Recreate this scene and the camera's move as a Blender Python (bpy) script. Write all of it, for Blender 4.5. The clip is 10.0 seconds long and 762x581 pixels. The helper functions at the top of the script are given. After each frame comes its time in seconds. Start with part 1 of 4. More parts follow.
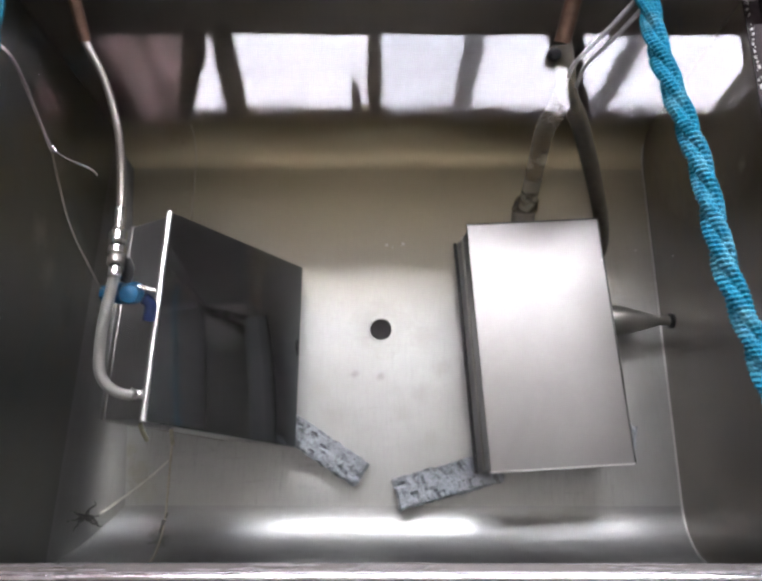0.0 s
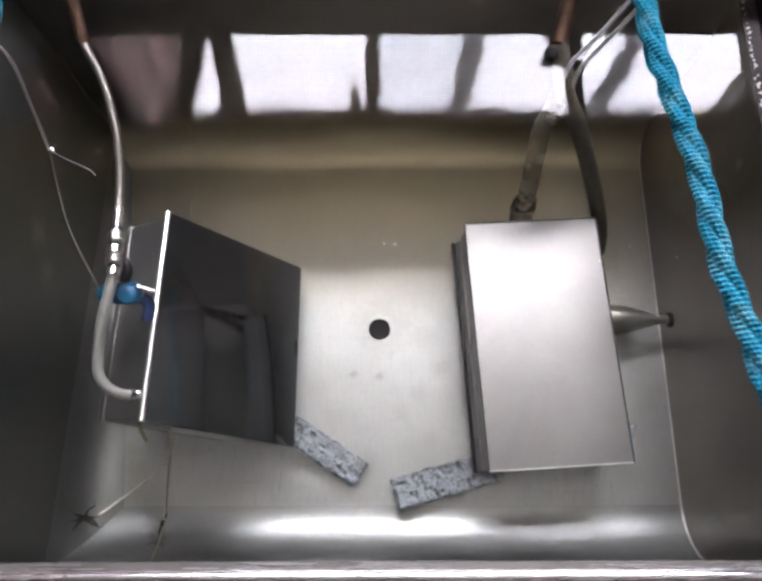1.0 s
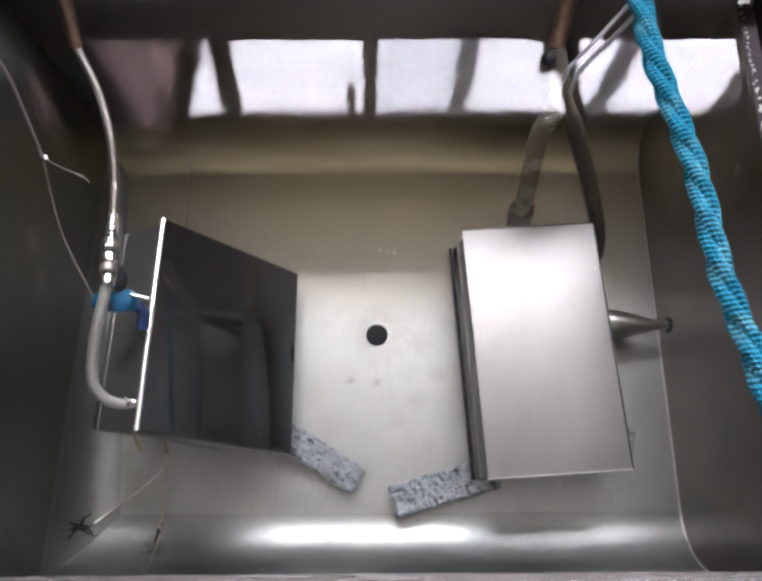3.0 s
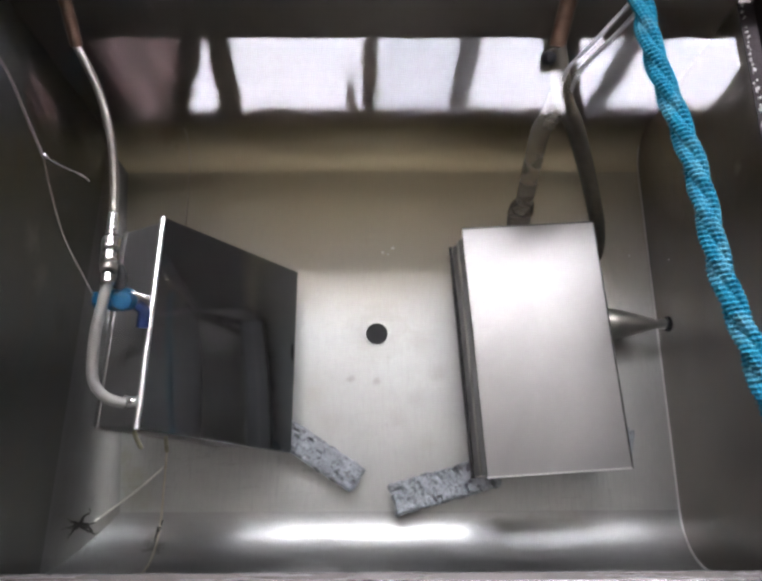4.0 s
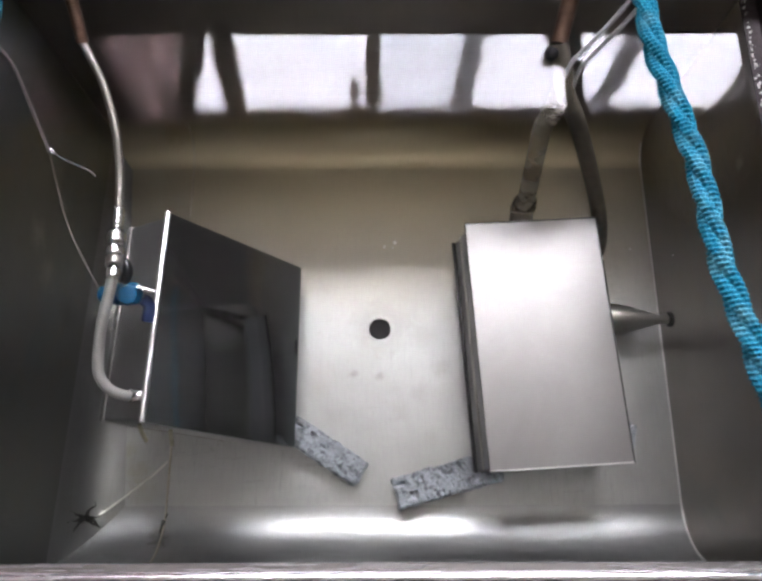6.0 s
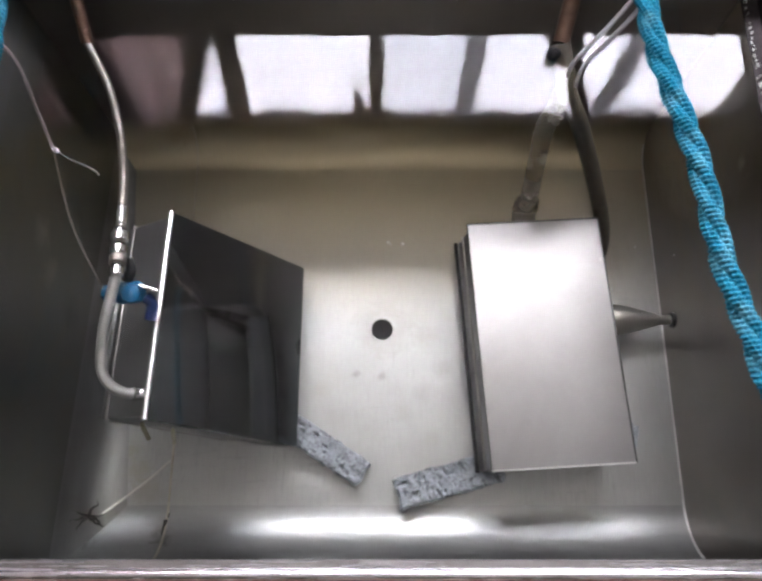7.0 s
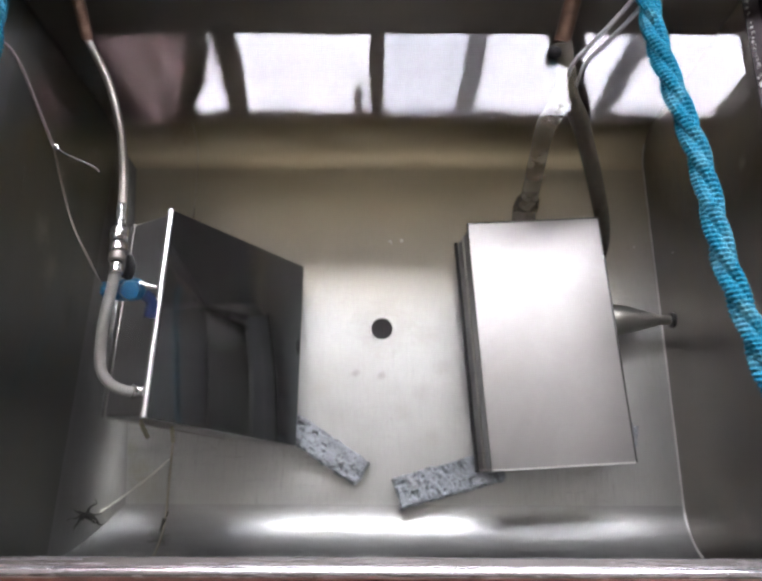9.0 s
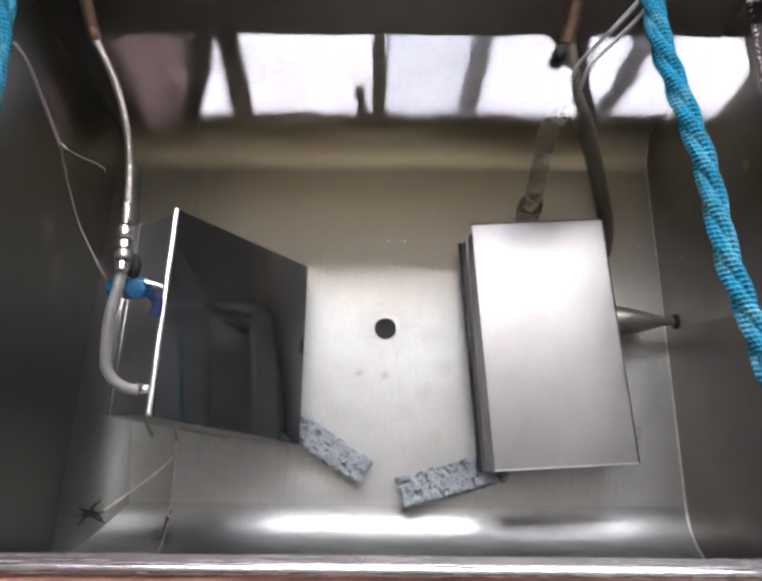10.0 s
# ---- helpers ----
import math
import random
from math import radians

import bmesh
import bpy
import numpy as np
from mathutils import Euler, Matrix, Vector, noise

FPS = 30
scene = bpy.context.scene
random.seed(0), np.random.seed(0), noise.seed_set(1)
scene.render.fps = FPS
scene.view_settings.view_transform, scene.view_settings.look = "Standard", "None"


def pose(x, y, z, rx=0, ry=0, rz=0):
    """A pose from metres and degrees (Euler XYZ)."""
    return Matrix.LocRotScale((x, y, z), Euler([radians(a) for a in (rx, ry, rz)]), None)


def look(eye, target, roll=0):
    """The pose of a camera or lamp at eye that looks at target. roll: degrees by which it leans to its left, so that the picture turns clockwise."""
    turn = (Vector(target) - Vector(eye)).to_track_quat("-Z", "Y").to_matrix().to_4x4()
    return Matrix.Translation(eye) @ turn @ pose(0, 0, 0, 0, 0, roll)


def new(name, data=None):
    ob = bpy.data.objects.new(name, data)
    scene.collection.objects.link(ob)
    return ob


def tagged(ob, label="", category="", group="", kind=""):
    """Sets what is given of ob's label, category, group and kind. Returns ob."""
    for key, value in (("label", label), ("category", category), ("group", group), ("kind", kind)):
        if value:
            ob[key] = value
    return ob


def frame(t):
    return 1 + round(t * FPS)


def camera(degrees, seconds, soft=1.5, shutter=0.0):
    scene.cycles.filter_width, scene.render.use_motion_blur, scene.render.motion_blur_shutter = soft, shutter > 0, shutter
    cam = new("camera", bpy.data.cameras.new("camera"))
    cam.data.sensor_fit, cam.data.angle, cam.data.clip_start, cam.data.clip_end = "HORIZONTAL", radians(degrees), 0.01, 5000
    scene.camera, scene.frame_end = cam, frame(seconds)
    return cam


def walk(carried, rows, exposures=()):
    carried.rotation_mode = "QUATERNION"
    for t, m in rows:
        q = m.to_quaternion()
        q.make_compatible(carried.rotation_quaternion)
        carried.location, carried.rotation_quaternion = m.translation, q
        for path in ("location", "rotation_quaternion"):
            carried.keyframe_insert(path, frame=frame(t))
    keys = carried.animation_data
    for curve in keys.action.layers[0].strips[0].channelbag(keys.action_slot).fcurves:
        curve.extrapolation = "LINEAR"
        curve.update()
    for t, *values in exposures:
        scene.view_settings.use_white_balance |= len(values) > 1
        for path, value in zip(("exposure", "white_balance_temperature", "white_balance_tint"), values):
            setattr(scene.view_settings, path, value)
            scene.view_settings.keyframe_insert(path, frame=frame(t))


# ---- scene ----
cam = camera(58.5, 10.0, soft=3.2)
PATH = [
    (0, (-0.003, -0.001, 1.164), (0.002, 0.566, -0.754), 0.6),
    (0.5, (-0.004, -0.005, 1.165), (0.001, 0.567, -0.752), 0.5),
    (1, (-0.001, -0.005, 1.164), (0.005, 0.568, -0.752), 0.5),
    (1.5, (0.0, -0.004, 1.163), (0.01, 0.571, -0.753), 0.8),
    (2, (-0.001, -0.002, 1.161), (0.012, 0.576, -0.753), 1.0),
    (2.5, (0.001, 0.003, 1.16), (0.012, 0.58, -0.755), 0.8),
    (4, (0.0, 0.007, 1.161), (0.013, 0.575, -0.757), 1.1),
    (4.5, (0.002, 0.006, 1.161), (0.007, 0.572, -0.757), 0.5),
    (5, (0.0, 0.004, 1.164), (0.007, 0.567, -0.755), 0.5),
    (5.5, (-0.001, 0.003, 1.165), (0.006, 0.565, -0.754), 0.5),
    (7, (0.001, -0.009, 1.165), (-0.004, 0.57, -0.749), -0.5),
    (7.5, (0.001, -0.008, 1.164), (-0.005, 0.572, -0.75), -0.6),
    (8, (0.001, -0.01, 1.163), (-0.005, 0.575, -0.75), -0.6),
    (8.5, (0.003, -0.011, 1.164), (-0.006, 0.572, -0.749), -0.8),
    (9, (0.0, -0.013, 1.162), (-0.003, 0.571, -0.75), -0.1),
    (9.5, (-0.002, -0.012, 1.164), (-0.008, 0.569, -0.749), -0.3),
    (10, (-0.004, -0.016, 1.165), (-0.011, 0.572, -0.747), -0.2),
]
walk(cam, [(t, look(eye, target, roll)) for t, eye, target, roll in PATH],
     ((0, 0.20), (2, 0.16), (4, 0.12), (5.5, 0.13), (7.5, 0.18), (9, 0.22), (10, 0.27)))

# ---- world and light ----
world = bpy.data.worlds.new("sky")
scene.world = world
world.use_nodes = True
sky = world.node_tree.nodes.new("ShaderNodeTexSky")
sky.sky_type, sky.sun_disc = "NISHITA", False
sky.sun_elevation, sky.sun_rotation = radians(50), radians(20)
world.node_tree.links.new(sky.outputs[0], world.node_tree.nodes["Background"].inputs[0])
world.node_tree.nodes["Background"].inputs[1].default_value = 0.08

# The bright overcast sky outside the window (its glow lights the room)
WIN_Y, WIN_TOP, WIN_SILL, WIN_L, WIN_R = 1.9, 2.80, 1.85, -1.75, 1.88
SKY_GLOW = 47.0


# ---- materials ----
class Shader:
    """A small helper around one node material."""

    def __init__(self, name):
        self.mat = bpy.data.materials.new(name)
        self.mat.use_nodes = True
        self.tree = self.mat.node_tree
        self.bsdf = self.tree.nodes["Principled BSDF"]
        self.out = self.tree.nodes["Material Output"]
        self.coord = self.add("ShaderNodeTexCoord").outputs["Object"]

    def add(self, kind, **props):
        node = self.tree.nodes.new(kind)
        for key, value in props.items():
            if key == "op":
                node.operation = value
            elif key == "blend":
                node.blend_type = value
            elif key == "kind":
                node.data_type = value
        return node

    def link(self, a, b):
        self.tree.links.new(a, b)

    def space(self, scale=(1, 1, 1), shift=(0, 0, 0)):
        m = self.add("ShaderNodeMapping")
        m.inputs["Scale"].default_value = scale
        m.inputs["Location"].default_value = shift
        self.link(self.coord, m.inputs["Vector"])
        return m.outputs[0]

    def noise(self, scale, detail=4, rough=0.55, stretch=(1, 1, 1), shift=(0, 0, 0), warp=0.0):
        n = self.add("ShaderNodeTexNoise")
        n.inputs["Scale"].default_value = scale
        n.inputs["Detail"].default_value = detail
        n.inputs["Roughness"].default_value = rough
        n.inputs["Distortion"].default_value = warp
        self.link(self.space(stretch, shift), n.inputs["Vector"])
        return n.outputs["Fac"]

    def ramp(self, fac, stops):
        r = self.add("ShaderNodeValToRGB")
        while len(r.color_ramp.elements) < len(stops):
            r.color_ramp.elements.new(0.5)
        for e, (pos, col) in zip(r.color_ramp.elements, stops):
            e.position = pos
            e.color = (*col, 1) if not isinstance(col, (int, float)) else (col, col, col, 1)
        self.link(fac, r.inputs[0])
        return r.outputs[0]

    def mix(self, fac, a, b, blend="MIX"):
        m = self.add("ShaderNodeMixRGB", blend=blend)
        for value, slot in ((fac, 0), (a, 1), (b, 2)):
            if isinstance(value, (int, float)):
                m.inputs[slot].default_value = value if slot == 0 else (value, value, value, 1)
            elif isinstance(value, tuple):
                m.inputs[slot].default_value = (*value, 1)
            else:
                self.link(value, m.inputs[slot])
        return m.outputs[0]

    def set(self, **values):
        for key, value in values.items():
            slot = self.bsdf.inputs[key.replace("_", " ")]
            if isinstance(value, (int, float)):
                slot.default_value = value
            elif isinstance(value, tuple):
                slot.default_value = (*value, 1)
            else:
                self.link(value, slot)
        return self

    def bump(self, height, strength, distance):
        b = self.add("ShaderNodeBump")
        b.inputs["Strength"].default_value = strength
        b.inputs["Distance"].default_value = distance
        self.link(height, b.inputs["Height"])
        self.link(b.outputs[0], self.bsdf.inputs["Normal"])
        return b.outputs[0]


def blot(sh, col, spots):
    """Stains and other colour patches: (x, y, z, inner, outer, strength, tint), ragged by noise; a ring where inner >
    0.
    """
    rag = sh.noise(45, 5, 0.65, warp=1.5)
    for x, y, z, inner, outer, strength, tint in spots:
        far = sh.add("ShaderNodeVectorMath", op="DISTANCE")
        sh.link(sh.coord, far.inputs[0])
        far.inputs[1].default_value = (x, y, z)
        wob = sh.add("ShaderNodeMath", op="MULTIPLY_ADD")
        sh.link(rag, wob.inputs[0])
        wob.inputs[1].default_value = min(outer * 1.6, 0.06)
        sh.link(far.outputs["Value"], wob.inputs[2])
        edge = outer * 1.8
        stops = [(0.0, 0), (max(0.001, inner), 0), ((inner + edge) / 2, strength), (edge, 0)] if inner else [(0.0, strength), (edge * 0.55, strength), (edge, 0)]
        col = sh.mix(sh.ramp(wob.outputs[0], stops), col, tint)
    return col


# Olive cast of the shaded far end put into the colour, dark crust in the near corner, grey scale round the drain
FAR_OLIVE = [(x, 0.76, 0, 0, 0.29, strength, (0.54, 0.465, 0.31)) for x, strength in ((0.0, 0.7), (-0.35, 0.55), (0.35, 0.55))]
DARK = [(-0.478, -0.045, 0.012, 0, 0.034, 0.95, (0.03, 0.06, 0.06)),
        (-0.47, -0.062, 0.03, 0, 0.028, 0.95, (0.03, 0.03, 0.03)),
        (-0.352, -0.062, 0.03, 0, 0.026, 0.9, (0.05, 0.045, 0.035)),
        (-0.354, -0.068, 0.08, 0, 0.026, 0.9, (0.05, 0.045, 0.035))]
SCALE = [(0.035, 0.125, 0, 0, 0.020, 0.28, (0.33, 0.32, 0.28)),
        (-0.105, 0.165, 0, 0, 0.024, 0.25, (0.36, 0.34, 0.27)),
        (0.105, 0.205, 0, 0, 0.020, 0.3, (0.30, 0.29, 0.25)),
        (0.085, 0.085, 0, 0, 0.018, 0.3, (0.32, 0.31, 0.27)),
        (-0.42, 0.065, 0, 0, 0.020, 0.4, (0.30, 0.30, 0.18)),
        (-0.39, 0.0, 0, 0, 0.030, 0.35, (0.33, 0.30, 0.20)),
        (-0.4, 0.03, 0, 0, 0.028, 0.35, (0.32, 0.3, 0.16)),
        (0.0, 0.272, 0, 0.035, 0.05, 0.35, (0.3, 0.29, 0.26)),
        (0.075, 0.262, 0, 0, 0.03, 0.35, (0.3, 0.28, 0.24)),
        (0.0, 0.188, 0, 0, 0.009, 0.5, (0.2, 0.19, 0.175)),
        (-0.045, 0.192, 0, 0, 0.009, 0.5, (0.2, 0.19, 0.175)),
        (0.07, 0.16, 0, 0, 0.022, 0.3, (0.3, 0.29, 0.26)),
        (-0.08, 0.11, 0, 0, 0.03, 0.25, (0.34, 0.33, 0.3)),
        (-0.42, 0.62, 0.1, 0, 0.05, 0.5, (0.3, 0.2, 0.11)),
        (-0.38, 0.63, 0.05, 0, 0.04, 0.4, (0.3, 0.19, 0.1))]
SPOTS = FAR_OLIVE + DARK + SCALE


def steel(name, tint, rough, spread, brush, stain=0.0, stain_tint=(0.2, 0.17, 0.1), bump=0.15, aniso=0.0, spots_at=(), metal=1.0, upper_tint=None, streak=0.16, scratch=0.0):
    """Stainless sheet: brushed grain along one axis, soft cloudy patches, light stains, an optional second tint higher
    up.
    """
    sh = Shader(name)
    grain = sh.noise(30, 3, 0.6, brush)
    cloud = sh.noise(5, 5, 0.6, warp=0.6)
    spots = sh.noise(16, 6, 0.65, shift=(3.1, 1.7, 0.4), warp=1.2)
    dark = tuple(c * 0.82 for c in tint)
    dark_line = tuple(c * 0.45 for c in tint)
    col = sh.mix(sh.ramp(cloud, [(0.35, 0), (0.7, 1)]), dark, tint)
    col = sh.mix(sh.ramp(grain, [(0.42, streak), (0.52, 0)]), col, tuple(c * 0.6 for c in tint))
    for stretch, shift in (((11, 0.8, 1), (0, 0, 0)), ((0.8, 11, 1), (5, 2, 0))) if scratch else ():
        thin = sh.ramp(sh.noise(9, 3, 0.6, stretch, shift, 0.15), [(0.585, 0), (0.6, scratch), (0.615, 0)])
        col = sh.mix(sh.mix(sh.ramp(cloud, [(0.45, 0), (0.6, 1)]), 0.0, thin), col, dark_line)
    if stain:
        col = sh.mix(sh.ramp(spots, [(0.52, 0), (0.72, stain)]), col, stain_tint)
    if spots_at:
        col = blot(sh, col, spots_at)
    # Blends to a second, darker tint above a few centimetres' height.
    if upper_tint:
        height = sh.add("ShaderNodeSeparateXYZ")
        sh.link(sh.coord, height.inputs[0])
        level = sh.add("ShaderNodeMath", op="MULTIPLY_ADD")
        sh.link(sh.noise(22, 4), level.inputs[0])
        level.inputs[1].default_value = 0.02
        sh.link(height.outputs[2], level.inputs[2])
        col = sh.mix(sh.ramp(level.outputs[0], [(0.03, 0), (0.10, 1)]), col, upper_tint)
    r = sh.mix(sh.ramp(grain, [(0.3, 0), (0.7, 1)]), rough - spread, rough + spread)
    r = sh.mix(sh.ramp(cloud, [(0.4, 0), (0.65, 0.5)]), r, rough + spread * 1.5)
    sh.set(Base_Color=col, Metallic=metal, Roughness=r, Anisotropic=aniso)
    sh.bump(grain, bump, 0.0004)
    return sh.mat


X_LIP = 0.493
M_FLOOR = steel("tank_floor_steel", (0.475, 0.478, 0.466), 0.42, 0.07, (8.0, 0.7, 6.0), 0.16, (0.40, 0.385, 0.33), spots_at=SPOTS, scratch=0.4)
M_WALL = steel("tank_wall_steel", (0.70, 0.63, 0.505), 0.43, 0.05, (8.0, 8.0, 0.6), 0.15, (0.40, 0.36, 0.25), spots_at=SPOTS, upper_tint=(0.28, 0.262, 0.25))
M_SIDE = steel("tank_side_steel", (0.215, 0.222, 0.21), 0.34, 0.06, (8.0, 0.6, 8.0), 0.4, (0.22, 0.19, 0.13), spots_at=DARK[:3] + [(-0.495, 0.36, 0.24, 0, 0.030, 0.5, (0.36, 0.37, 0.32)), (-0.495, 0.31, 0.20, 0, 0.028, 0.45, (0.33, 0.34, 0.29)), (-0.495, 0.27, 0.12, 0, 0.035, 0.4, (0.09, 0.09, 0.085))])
# First patch paints a pale reflection into the wall's colour; the rest are marks.
M_SIDE_WARM = steel("tank_side_stained_lightened", (0.26, 0.244, 0.22), 0.38, 0.06, (8.0, 0.6, 8.0), 0.4, (0.26, 0.22, 0.17), spots_at=[(X_LIP, 0.62, 0.26, 0, 0.15, 0.85, (0.60, 0.56, 0.50)), (X_LIP, 0.43, 0.32, 0, 0.012, 0.6, (0.6, 0.58, 0.55)), (X_LIP, 0.2, 0.05, 0, 0.05, 0.5, (0.16, 0.15, 0.13))])
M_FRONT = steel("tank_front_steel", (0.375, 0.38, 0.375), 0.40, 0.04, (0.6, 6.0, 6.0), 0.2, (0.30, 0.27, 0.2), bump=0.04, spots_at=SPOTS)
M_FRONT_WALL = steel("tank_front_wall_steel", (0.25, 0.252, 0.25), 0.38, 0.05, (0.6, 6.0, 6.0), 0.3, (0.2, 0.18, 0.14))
# Mid tint: the corner's soft fade to dark is put into the colour.
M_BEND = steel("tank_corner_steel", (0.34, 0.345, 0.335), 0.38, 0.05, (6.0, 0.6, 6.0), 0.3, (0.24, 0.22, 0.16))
M_RIM = steel("rim_steel", (0.74, 0.715, 0.71), 0.24, 0.05, (0.4, 12.0, 12.0), bump=0.03)
M_BOX = steel("satin_box_steel", (0.465, 0.450, 0.442), 0.54, 0.03, (0.5, 10.0, 10.0), bump=0.025, streak=0.05)
M_BOX_SIDE = steel("box_side_steel", (0.40, 0.395, 0.395), 0.42, 0.05, (1, 1, 8.0), bump=0.08)
M_PIPE = steel("dull_nickel_pipe", (0.56, 0.55, 0.53), 0.36, 0.05, (6, 6, 6), 0.5, (0.3, 0.28, 0.25), bump=0.1, metal=0.6)
M_LIP = steel("dull_lip_steel", (0.34, 0.33, 0.32), 0.35, 0.05, (1, 1, 8.0))
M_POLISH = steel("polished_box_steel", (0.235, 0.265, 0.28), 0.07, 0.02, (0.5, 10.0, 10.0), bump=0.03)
M_SPOUT = steel("ground_spout_steel", (0.66, 0.65, 0.60), 0.30, 0.05, (2, 2, 8))
M_WELD = steel("weld_steel", (0.60, 0.55, 0.45), 0.4, 0.1, (4, 4, 4), 0.6, (0.2, 0.15, 0.08))
M_CHROME = steel("chromed_brass", (0.92, 0.91, 0.90), 0.2, 0.015, (3, 3, 3), bump=0.02, metal=0.95)
M_EDGE = steel("bright_edge_steel", (0.90, 0.89, 0.88), 0.3, 0.02, (3, 3, 3), bump=0.02)
M_TRIM = steel("scuffed_edge_steel", (0.86, 0.85, 0.84), 0.5, 0.05, (3, 3, 3))
M_BRAID = steel("braided_steel_hose", (0.36, 0.33, 0.31), 0.46, 0.03, (9, 9, 9), bump=0.1)


def plain(name, tint, rough, scale=40, vary=0.25, bump=0.2, depth=0.001, metallic=0.0):
    sh = Shader(name)
    a, b = sh.noise(scale, 5), sh.noise(scale * 0.13, 4, shift=(1.3, 0.2, 2.2))
    col = sh.mix(sh.ramp(a, [(0.35, 0), (0.7, 1)]), tuple(c * (1 - vary) for c in tint), tint)
    col = sh.mix(sh.ramp(b, [(0.4, 0), (0.75, 0.5)]), col, tuple(c * (1 - 1.6 * vary) for c in tint))
    sh.set(Base_Color=col, Roughness=rough, Metallic=metallic)
    sh.bump(a, bump, depth)
    return sh.mat


M_BLUE = plain("blue_plastic", (0.002, 0.105, 0.235), 0.3, 60, 0.2, 0.1)
M_NAVY = plain("dark_blue_plastic", (0.012, 0.03, 0.11), 0.4, 60, 0.2, 0.1)
M_BLACK = plain("black_rubber", (0.012, 0.012, 0.013), 0.5, 60, 0.2)
M_DARK_HOSE = plain("dark_rubber_hose", (0.15, 0.13, 0.10), 0.65, 80, 0.3)
M_COPPER = plain("tarnished_copper", (0.31, 0.195, 0.14), 0.32, 50, 0.4, 0.2, 0.0006, 0.8)
M_WHITE_CABLE = plain("white_cable", (0.80, 0.79, 0.80), 0.4, 60, 0.15)
M_PLASTER = plain("dark_plaster", (0.13, 0.12, 0.10), 0.85, 14, 0.12, 0.3, 0.004)
M_DARK_EAST = plain("dark_east_paint", (0.07, 0.068, 0.066), 0.8, 14, 0.2, 0.3, 0.004)
M_CEILING = plain("dusty_ceiling_paint", (0.46, 0.44, 0.40), 0.9, 9, 0.12, 0.2, 0.004)
M_CONCRETE = plain("concrete_floor", (0.22, 0.21, 0.19), 0.8, 12, 0.25, 0.4, 0.004)
M_RUST = plain("red_brown_paint", (0.36, 0.17, 0.13), 0.5, 20, 0.25)
M_GUTTER = plain("rusty_wet_steel", (0.020, 0.010, 0.009), 0.75, 90, 0.4, 0.6, 0.003, 0.0)
M_FRAME = plain("dark_window_paint", (0.055, 0.045, 0.045), 0.5, 20, 0.2)
M_PAINTED = plain("painted_stand_steel", (0.10, 0.11, 0.12), 0.5, 20, 0.2)


def stone_material():
    sh = Shader("porous_grey_stone")
    fine, coarse = sh.noise(260, 4, 0.7), sh.noise(95, 3, 0.6, warp=0.8)
    col = sh.ramp(fine, [(0.33, (0.17, 0.18, 0.2)), (0.50, (0.25, 0.27, 0.297)), (0.70, (0.38, 0.405, 0.43))])
    col = sh.mix(sh.ramp(coarse, [(0.545, 0), (0.62, 0.75)]), col, (0.05, 0.05, 0.055))
    sh.set(Base_Color=col, Roughness=0.9)
    sh.bump(sh.mix(0.5, fine, coarse), 0.7, 0.003)
    return sh.mat


M_STONE = stone_material()


def rope_material():
    sh = Shader("blue_rope_fibre")
    fuzz, wear = sh.noise(420, 3, 0.7), sh.noise(28, 4, 0.6)
    col = sh.ramp(fuzz, [(0.3, (0.002, 0.08, 0.14)), (0.55, (0.007, 0.22, 0.33)), (0.8, (0.06, 0.38, 0.48))])
    col = sh.mix(sh.ramp(wear, [(0.50, 0), (0.72, 0.6)]), col, (0.20, 0.46, 0.52))
    # Shade in the grooves and light on the crowns are put into the colour.
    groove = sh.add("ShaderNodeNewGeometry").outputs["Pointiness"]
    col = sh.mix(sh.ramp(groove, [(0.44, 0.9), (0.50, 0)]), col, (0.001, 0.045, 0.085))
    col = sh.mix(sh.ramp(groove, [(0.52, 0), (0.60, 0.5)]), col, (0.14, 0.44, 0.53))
    sh.set(Base_Color=col, Roughness=0.9, Specular_IOR_Level=0.15)
    sh.bump(fuzz, 0.5, 0.001)
    return sh.mat


M_ROPE = rope_material()


